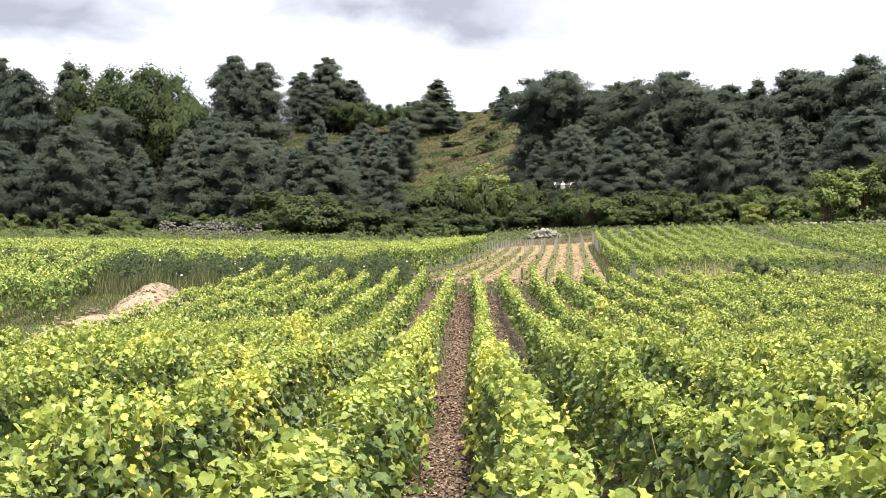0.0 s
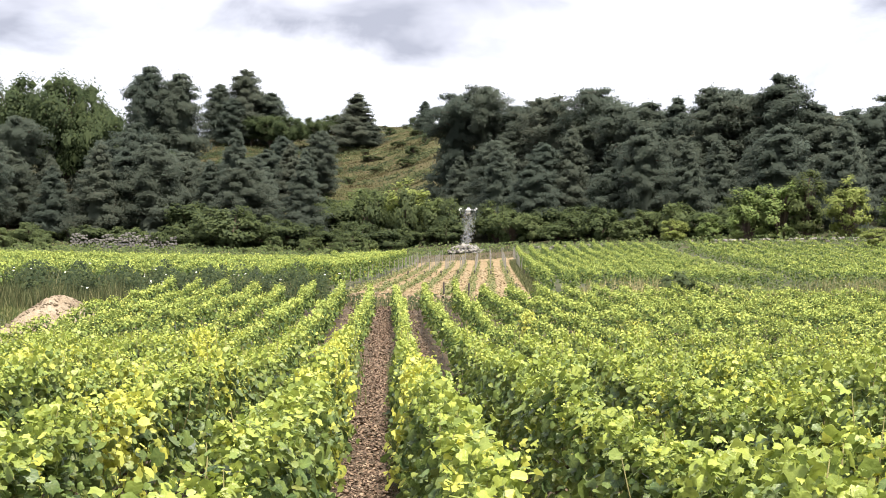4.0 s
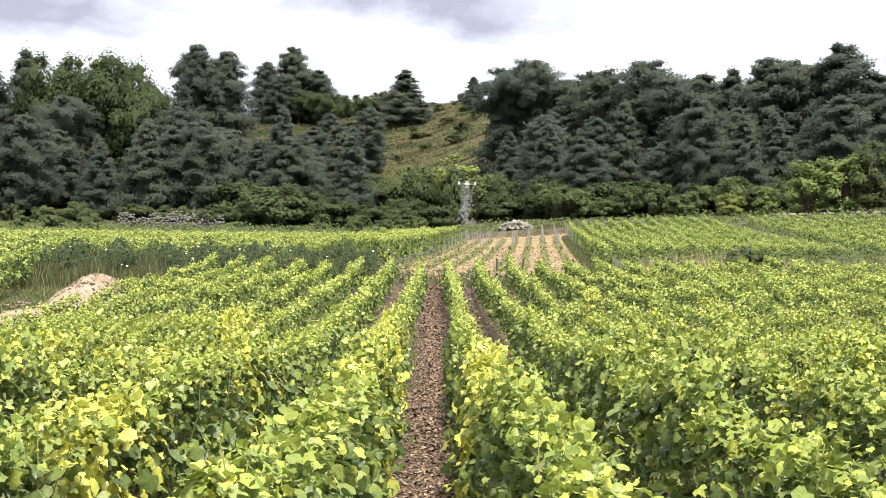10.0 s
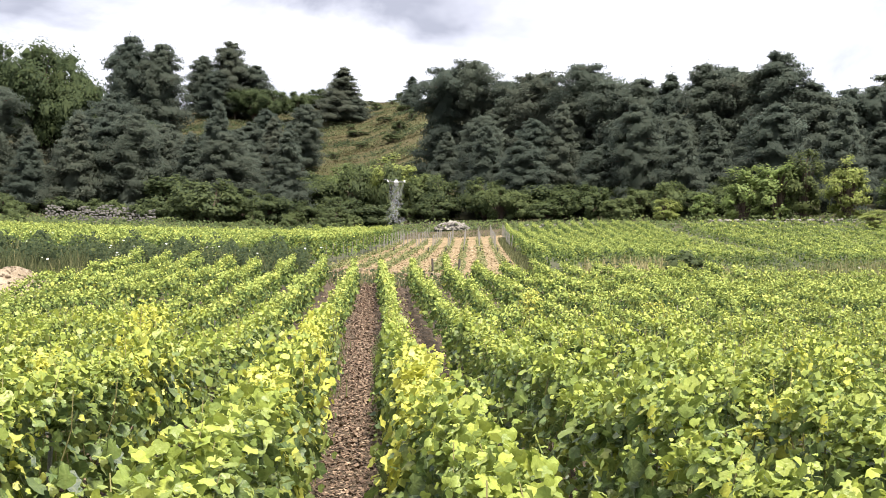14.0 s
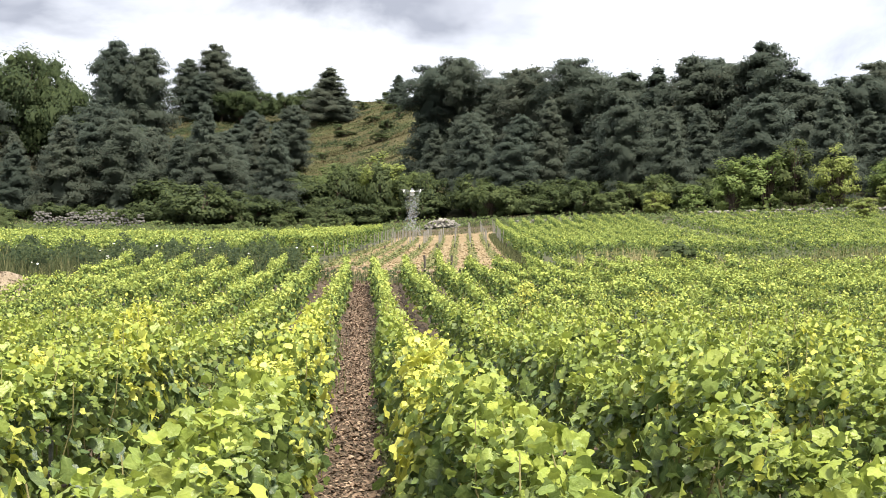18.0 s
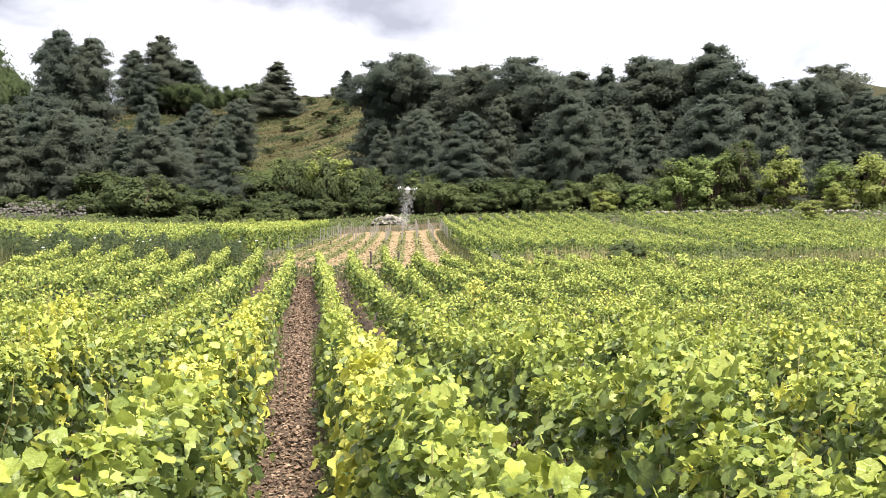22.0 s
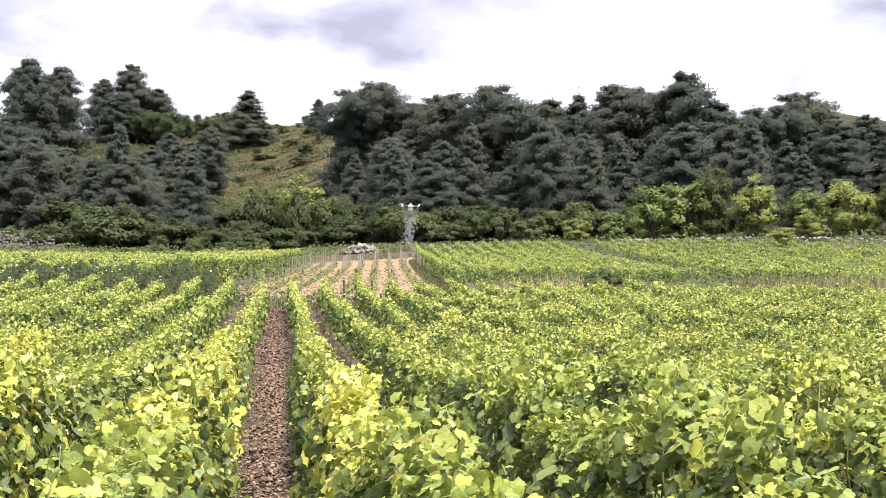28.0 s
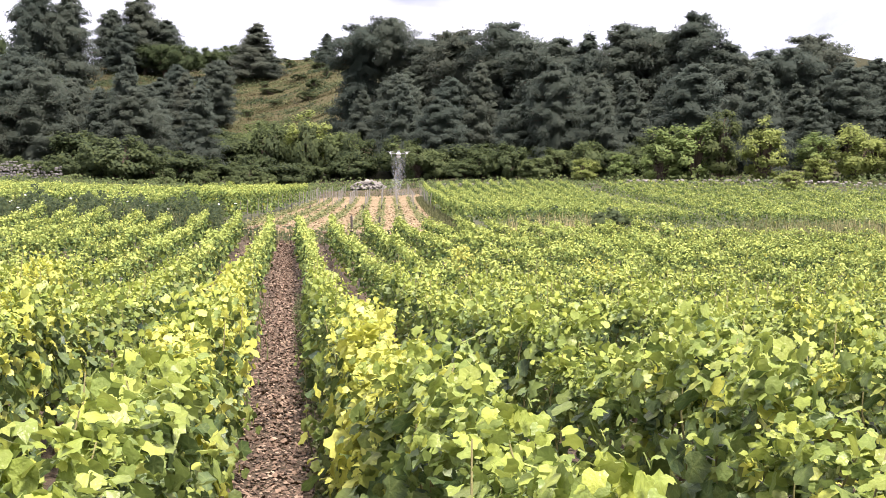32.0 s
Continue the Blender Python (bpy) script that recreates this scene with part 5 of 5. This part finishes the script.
def build_plot():
    rng = np.random.default_rng(77)
    pos = []
    for k in range(9):
        for y in np.arange(54.5, 107, 0.26):
            x = patch_left(y) + 0.35 + 1.02 * k + rng.normal(0, 0.05)
            if x < patch_right(y) - 0.2 and rng.random() < 0.8:
                pos.append((x, y + rng.normal(0, 0.06)))
    pos = np.array(pos)
    per = 12
    p = np.repeat(pos, per, 0) + rng.normal(0, 0.085, (len(pos) * per, 2))
    z = ground(p[:, 0], p[:, 1]) + np.abs(rng.normal(0.09, 0.09, len(p)))
    v, f = scatter(LEAF_FAR, np.stack([p[:, 0], p[:, 1], z], 1), np.array([0, -0.3, 1.0]) + rng.normal(0, 0.5, (len(p), 3)), rng.uniform(0.07, 0.15, len(p)), rng)
    tint = np.repeat(np.clip(rng.normal(0.12, 0.2, len(p)), 0, 1), 4)
    tagged(new("young_vines", mesh_from("young_vines", v, f, GRASS_LEAF, tint)), "low lines of young vines and weeds on bare soil", "young vines", kind="stuff")

    def stake_mesh(name, h, r, mat):
        v, f = tube([(0, 0, -0.1), (0.0, 0, h * 0.5), (0.0, 0, h - 0.03), (0, 0, h)], [r, r, r, r * 0.55], 5)
        return mesh_from(name, v, f, mat)

    def stakes(spots, h, r, mat, label, group, name="stake"):
        me = stake_mesh(name, h, r, mat)
        cap = mesh_from("tip", *tube([(0, 0, h - 0.02), (0, 0, h + 0.02)], [r * 0.8, r * 0.5], 6), mat)
        for x, y in spots:
            ob = thing(name, label, "stake", group, (x, y, gz(x, y)))
            ob.rotation_euler = (rng.normal(0, 0.04), rng.normal(0, 0.04), rng.uniform(0, 6))
            part("shaft", me, None, ob)
            part("tip", cap, None, ob)

    lane = lambda k, y: (patch_left(y) + 0.35 + 1.02 * k, y)
    stakes([lane(k, 54.6 + 0.3 * math.sin(k * 2)) for k in (1, 4, 5, 7)], 0.62, 0.045, POST_WOOD, "dark wooden end post at the edge of the bare plot", "end posts of the plot", "end_post")
    stakes([lane(k, 79.5 + 0.4 * math.sin(k * 3)) for k in range(0, 9)], 0.42, 0.045, POST_WOOD, "dark short wooden post in the young vines", "mid posts of the plot", "wooden_post")
    far = [lane(k, y + rng.normal(0, 0.3)) for k in range(0, 9) for y in (87, 90, 92.5, 95, 97.5, 100, 102.5, 105, 107.5, 110)]
    stakes(far, 1.0, 0.021, PALE_STAKE, "pale grey wooden stake standing in young vines", "pale stakes of the plot")
    edge = [(patch_left(y) - 0.12 + rng.normal(0, 0.04), y) for y in np.arange(58, 98, 2.3)]
    stakes(edge, 0.95, 0.016, STAKE, "pale stake along the edge of the vine block", "stakes along the vine block")
    # steel posts of the near rows
    post = mesh_from("profile", *tube([(0, 0, -0.1), (0, 0, 0.84), (0, 0, 0.86)], [0.013, 0.013, 0.009], 5), STEEL)
    clip = mesh_from("wire_clip", *tube([(-0.03, 0, 0.75), (0.03, 0, 0.75)], [0.008, 0.008], 5), STEEL)
    for rx in ROWS_X:
        for y in np.arange(5.0 + 1.3 * math.sin(rx * 1.9), 40, 6.5):
            if -0.4 * y - 1 < rx < 0.5 * y + 1:
                x = rx + float(row_sway(rx, y))
                ob = thing("trellis_post", "thin galvanised trellis post in a vine row", "trellis post", "trellis posts", (x, y, gz(x, y)))
                part("profile", post, None, ob)
                part("wire_clip", clip, None, ob)
    wires = []
    for rx in ROWS_X:
        for h in (0.45, 0.75):
            ys = np.arange(0, 47, 3.0)
            xs = rx + row_sway(rx, ys)
            wires.append(tube(list(zip(xs, ys, ground(xs, ys) + h)), [0.0025] * len(ys), 3))
    tagged(new("trellis_wire", mesh_from("trellis_wire", *joined(wires), STEEL)), "taut steel trellis wires along the vine rows", "wire", kind="stuff")


def build_row_bushes():
    rng = np.random.default_rng(9)
    for x, y, high, wide in ((11.2, 49.0, 1.5, 0.9), (12.2, 49.6, 1.1, 0.8), (24, 55.5, 0.9, 0.9), (28, 56.5, 0.8, 0.8), (-15.5, 49.5, 1.3, 1.0), (-19, 51, 1.2, 1.1)):
        wood, crown, soft = broad_crown(rng, high, wide, 0.08, 18, 70, 0.14)
        k = 2
        ob = thing("bramble_bush", "dark bramble bush between the vine blocks", "bush", "brambles", (x, y, gz(x, y)))
        part("stems", mesh_from("stems", *wood, BARK, smooth=True), None, ob)
        part("crown", mesh_from("crown", *crown, BUSH_LEAF, np.repeat(np.clip(rng.normal(0, 0.1, len(crown[0]) // k), 0, 1), k), normals=soft), None, ob)


build_stones()
build_weeds()
build_plot()
build_row_bushes()

# ---------------------------------------------------------------- spray drone
def plain(name, colour, rough=0.4, metal=0.0):
    return noisy(name, ((0.3, tuple(c * 0.8 for c in colour)), (0.7, colour)), 5.0, rough, 4.0, 0.05, 0.002, metal)


WHITE_SHELL = plain("white_plastic", (0.82, 0.82, 0.80), 0.3)
BLACK_CARBON = plain("carbon_tube", (0.03, 0.03, 0.032), 0.35)
GREY_PLASTIC = plain("grey_plastic", (0.25, 0.26, 0.27), 0.5)
PALE_BLADE = plain("pale_blade", (0.62, 0.62, 0.60), 0.4)


def droplet_material():
    m, nt, bsdf, L = material("spray_droplets")
    out = nt.nodes["Material Output"]
    tr = nt.nodes.new("ShaderNodeBsdfTransparent")
    mix = nt.nodes.new("ShaderNodeMixShader")
    geo = nt.nodes.new("ShaderNodeNewGeometry")
    mr = nt.nodes.new("ShaderNodeMapRange")
    mr.inputs["To Min"].default_value, mr.inputs["To Max"].default_value = 0.02, 0.080
    bsdf.inputs["Base Color"].default_value = (0.85, 0.87, 0.88, 1)
    bsdf.inputs["Roughness"].default_value = 0.6
    L(geo.outputs["Random Per Island"], mr.inputs["Value"])
    L(mr.outputs[0], mix.inputs[0])
    L(tr.outputs[0], mix.inputs[1])
    tl = nt.nodes.new("ShaderNodeBsdfTranslucent")
    tl.inputs["Color"].default_value = (0.9, 0.92, 0.93, 1)
    both = nt.nodes.new("ShaderNodeMixShader")
    L(bsdf.outputs[0], both.inputs[1])
    L(tl.outputs[0], both.inputs[2])
    L(both.outputs[0], mix.inputs[2])
    L(mix.outputs[0], out.inputs["Surface"])
    return m


def rounded_box(sx, sy, sz, at=(0, 0, 0), bevel=0.03):
    bm = bmesh.new()
    bmesh.ops.create_cube(bm, size=1.0, matrix=Matrix.LocRotScale(at, None, (sx, sy, sz)))
    bmesh.ops.bevel(bm, geom=bm.edges[:], offset=bevel, segments=2, affect="EDGES")
    return bm


def build_drone():
    rng = np.random.default_rng(3)
    ob = thing("spray_drone", "white crop-spraying drone hovering above the bare plot", "drone")
    part("body", rounded_box(0.38, 0.66, 0.24, (0, 0, 0.05), 0.07), WHITE_SHELL, ob, "white plastic shell")
    part("tank", rounded_box(0.40, 0.40, 0.28, (0, 0.05, -0.16), 0.08), WHITE_SHELL, ob, "white liquid tank")
    part("battery", rounded_box(0.18, 0.22, 0.12, (0, -0.16, 0.24), 0.02), GREY_PLASTIC, ob, "grey battery pack")
    rotors = []
    hubs = [(-0.68, -0.42), (0.68, -0.42), (-0.68, 0.42), (0.68, 0.42)]
    for x, y in hubs:
        arm = part("arm", mesh_from("arm", *tube([(x * 0.16, y * 0.3, 0.06), (x * 0.6, y * 0.8, 0.09), (x, y, 0.10)], [0.024, 0.018, 0.016], 8), GREY_PLASTIC, smooth=True), None, ob, "grey tubular arm")
        part("motor", mesh_from("motor", *tube([(x, y, 0.06), (x, y, 0.15), (x, y, 0.19)], [0.05, 0.05, 0.03], 10), WHITE_SHELL, smooth=True), None, arm, "pale motor housing")
        bm = bmesh.new()
        for side in (-1, 1):
            vs = [bm.verts.new(c) for c in ((0.02 * side, -0.03, 0), (0.14 * side, -0.045, 0.012), (0.36 * side, -0.02, 0.01), (0.36 * side, 0.012, 0.004), (0.14 * side, 0.03, -0.006), (0.02 * side, 0.025, 0))]
            bm.faces.new(vs if side > 0 else vs[::-1])
        bmesh.ops.solidify(bm, geom=bm.faces[:], thickness=0.008)
        rotor = part("rotor", bm, PALE_BLADE, ob, "pale two-bladed rotor")
        rotors.append((rotor, x, y))
        part("nozzle", mesh_from("nozzle", *tube([(x * 0.85, y, 0.06), (x * 0.85, y, -0.16), (x * 0.85, y, -0.20)], [0.012, 0.012, 0.022], 6), GREY_PLASTIC), None, ob)
    for x in (-0.24, 0.24):
        leg = joined([tube([(x * 0.6, yy, -0.02), (x * 1.2, yy * 1.15, -0.40)], [0.016, 0.014], 6) for yy in (-0.22, 0.22)])
        skid = tube([(x * 1.2, -0.36, -0.41), (x * 1.2, 0.36, -0.41)], [0.016, 0.016], 6)
        part("landing_leg", mesh_from("landing_leg", *joined([leg, skid]), BLACK_CARBON), None, ob)
    # falling spray: small wisps that leave the tank, spread and hang below the nozzles
    wet = droplet_material()
    sliver = (np.array([(-0.5, 0, 0.0), (0, 0, -0.5), (0.5, 0, 0.0), (0, 0, 0.5)]), np.array([(0, 1, 2), (0, 2, 3)]))
    wisps = []
    for i in range(5):
        n = 22
        w, h, a = rng.uniform(0.015, 0.05, n), rng.uniform(0.16, 0.34, n), rng.uniform(-0.6, 0.6, n)
        at = rng.normal(0, 1, (n, 3)) * [0.07, 0.06, 0.03]
        base, tris = sliver
        v = np.stack([base[None, :, 0] * w[:, None] * np.cos(a)[:, None], base[None, :, 0] * w[:, None] * np.sin(a)[:, None], base[None, :, 2] * h[:, None]], -1) + at[:, None]
        wisps.append(mesh_from("spray", v.reshape(-1, 3), (tris[None] + (np.arange(n) * 4)[:, None, None]).reshape(-1, 3), wet))
    drops = []
    for i in range(150):
        x = (-0.6, -0.3, 0.0, 0.3, 0.6)[i % 5] if i % 3 else rng.uniform(-0.5, 0.5)
        u = (i + 0.5) / 150
        spread = 0.04 + 0.15 * u + (0.75 * (u - 0.86) / 0.14 if u > 0.86 else 0)
        rest = (x * (0.62 - 0.1 * u) - 0.12 * u + rng.normal(0, 1) * spread, rng.normal(0, 1) * (0.08 + 0.3 * u), -0.22 - 3.15 * u)
        drops.append((part("spray", wisps[i % 5], None, ob, "falling white spray mist"), u, rest))
        drops[-1][0]["kind"] = "stuff"
    return ob, rotors, drops


drone, rotors, drops = build_drone()


# ---------------------------------------------------------------- clouds: a far backdrop that drifts with the wind
def build_clouds():
    m, nt, bsdf, L = material("cloud_veil")
    nt.nodes.remove(bsdf)
    out = nt.nodes["Material Output"]
    co = nt.nodes.new("ShaderNodeTexCoord")
    mp = nt.nodes.new("ShaderNodeMapping")
    mp.inputs["Scale"].default_value = (0.0020, 0.0020, 0.0048)
    big = node(nt, "ShaderNodeTexNoise", Scale=1.0, Detail=7.0, Roughness=0.55, Distortion=0.4)
    L(co.outputs["Object"], mp.inputs["Vector"])
    L(mp.outputs["Vector"], big.inputs["Vector"])
    # banks of cloud: soft patches in which the noise thickens
    last = None
    for az, el, rad in ((1.2, 15.6, 9.0), (13.5, 18.5, 6.0), (-17.0, 14.2, 10), (7, 20, 9), (-7, 20, 9), (30, 17, 9), (-32, 17, 9)):
        c = (2600 * math.cos(radians(el)) * math.sin(radians(az)), 2600 * math.cos(radians(el)) * math.cos(radians(az)), 2600 * math.sin(radians(el)))
        sq = nt.nodes.new("ShaderNodeVectorMath")
        sq.operation, sq.inputs[1].default_value = "SUBTRACT", c
        L(co.outputs["Object"], sq.inputs[0])
        st = nt.nodes.new("ShaderNodeVectorMath")
        st.operation, st.inputs[1].default_value = "MULTIPLY", (1, 1, 2.0)
        L(sq.outputs[0], st.inputs[0])
        ln = nt.nodes.new("ShaderNodeVectorMath")
        ln.operation = "LENGTH"
        L(st.outputs[0], ln.inputs[0])
        mr = nt.nodes.new("ShaderNodeMapRange")
        mr.inputs["From Min"].default_value, mr.inputs["From Max"].default_value = 0.0, 2600 * radians(rad)
        mr.inputs["To Min"].default_value, mr.inputs["To Max"].default_value = 0.30, -0.06
        L(ln.outputs["Value"], mr.inputs["Value"])
        if last is None:
            last = mr.outputs[0]
        else:
            mx = nt.nodes.new("ShaderNodeMath")
            mx.operation = "MAXIMUM"
            L(last, mx.inputs[0])
            L(mr.outputs[0], mx.inputs[1])
            last = mx.outputs[0]
    ad = nt.nodes.new("ShaderNodeMath")
    ad.operation = "ADD"
    L(last, ad.inputs[0])
    L(big.outputs["Fac"], ad.inputs[1])
    fac = ramp_node(nt, ((0.42, (0, 0, 0)), (0.68, (1, 1, 1))))
    L(ad.outputs[0], fac.inputs["Fac"])
    em = nt.nodes.new("ShaderNodeEmission")
    em.inputs["Color"].default_value, em.inputs["Strength"].default_value = (0.31, 0.335, 0.39, 1), 1.0
    puff = node(nt, "ShaderNodeTexNoise", Scale=1.7, Detail=4.0, Roughness=0.5, Distortion=0.3)
    L(mp.outputs["Vector"], puff.inputs["Vector"])
    tone = ramp_node(nt, ((0.40, (0.28, 0.30, 0.35)), (0.62, (0.48, 0.50, 0.55))))
    L(puff.outputs["Fac"], tone.inputs["Fac"])
    L(tone.outputs["Color"], em.inputs["Color"])
    tr = nt.nodes.new("ShaderNodeBsdfTransparent")
    mix = nt.nodes.new("ShaderNodeMixShader")
    L(fac.outputs["Color"], mix.inputs[0])
    L(tr.outputs[0], mix.inputs[1])
    L(em.outputs[0], mix.inputs[2])
    L(mix.outputs[0], out.inputs["Surface"])
    R, rows, cols = 2600, 14, 40
    verts = [(R * math.cos(e) * math.sin(a), R * math.cos(e) * math.cos(a), R * math.sin(e)) for e in np.radians(np.linspace(6, 34, rows)) for a in np.radians(np.linspace(-55, 55, cols))]
    i = (np.arange(rows - 1)[:, None] * cols + np.arange(cols - 1)[None]).ravel()
    quads = np.stack([i, i + 1, i + 1 + cols, i + cols], 1)
    return tagged(new("cloud_backdrop", mesh_from("cloud_backdrop", verts, quads, m, smooth=True)), "drifting grey cloud layer in a bright sky", "sky", kind="structure")


clouds = build_clouds()


def motions():
    flight = ((0, 8.25, 14.2), (0.5, 8.25, 14.0), (2, 8.15, 13.5), (3, 7.6, 13.2), (4, 6.9, 13.25), (7, 4.67, 13.1), (8, 3.94, 13.3), (9, 3.22, 13.3), (10, 2.55, 13.3), (11, 2.1, 13.3), (12, 2.0, 13.3), (13, 2.05, 13.35), (14, 1.95, 13.4),
              (15.5, 2.4, 12.9), (17, 3.35, 12.5), (18, 4.15, 12.5), (19, 5.0, 12.5), (20, 5.9, 12.45), (21, 6.95, 12.45), (22, 8.1, 12.45), (23, 9.25, 12.55), (24, 10.3, 12.55), (25, 10.95, 12.6), (26.5, 11.0, 13.1), (28, 10.6, 13.45), (30, 10.4, 12.9), (32, 9.0, 12.5))
    walk(drone, [(t, pose(x, 110, z, 2 * math.sin(t), 2.5 * math.sin(t * 0.9), 6 * math.sin(t * 0.35))) for t, x, z in flight])
    for k, (rotor, x, y) in enumerate(rotors):
        spin = 1 if k in (0, 3) else -1
        walk(rotor, [(0.2 * i, pose(x, y, 0.20, 0, 0, spin * 80 * i + 35 * k)) for i in range(161)])
    for k, (wisp, u, (x, y, z)) in enumerate(drops):
        rows = [(0, pose(0, 0.05, -0.16)), (1.0 + 0.15 * u, pose(0, 0.05, -0.16)), (1.3 + 1.1 * u, pose(x, y, z))]
        rows += [(t + 0.5 * u, pose(x + 0.05 * math.sin(t + k), y, z + 0.10 * math.sin(2.1 * t + 1.7 * k), 0, 0, 12 * math.sin(0.9 * t + k))) for t in range(4, 32, 3)]
        walk(wisp, rows + [(32, pose(x, y, z))])
    walk(clouds, [(0, pose(0, 0, 0, 0, 0, 2.7)), (16, pose(0, 0, 0, 0, 0, 0)), (32, pose(0, 0, 0, 0, 0, -2.7))])


motions()
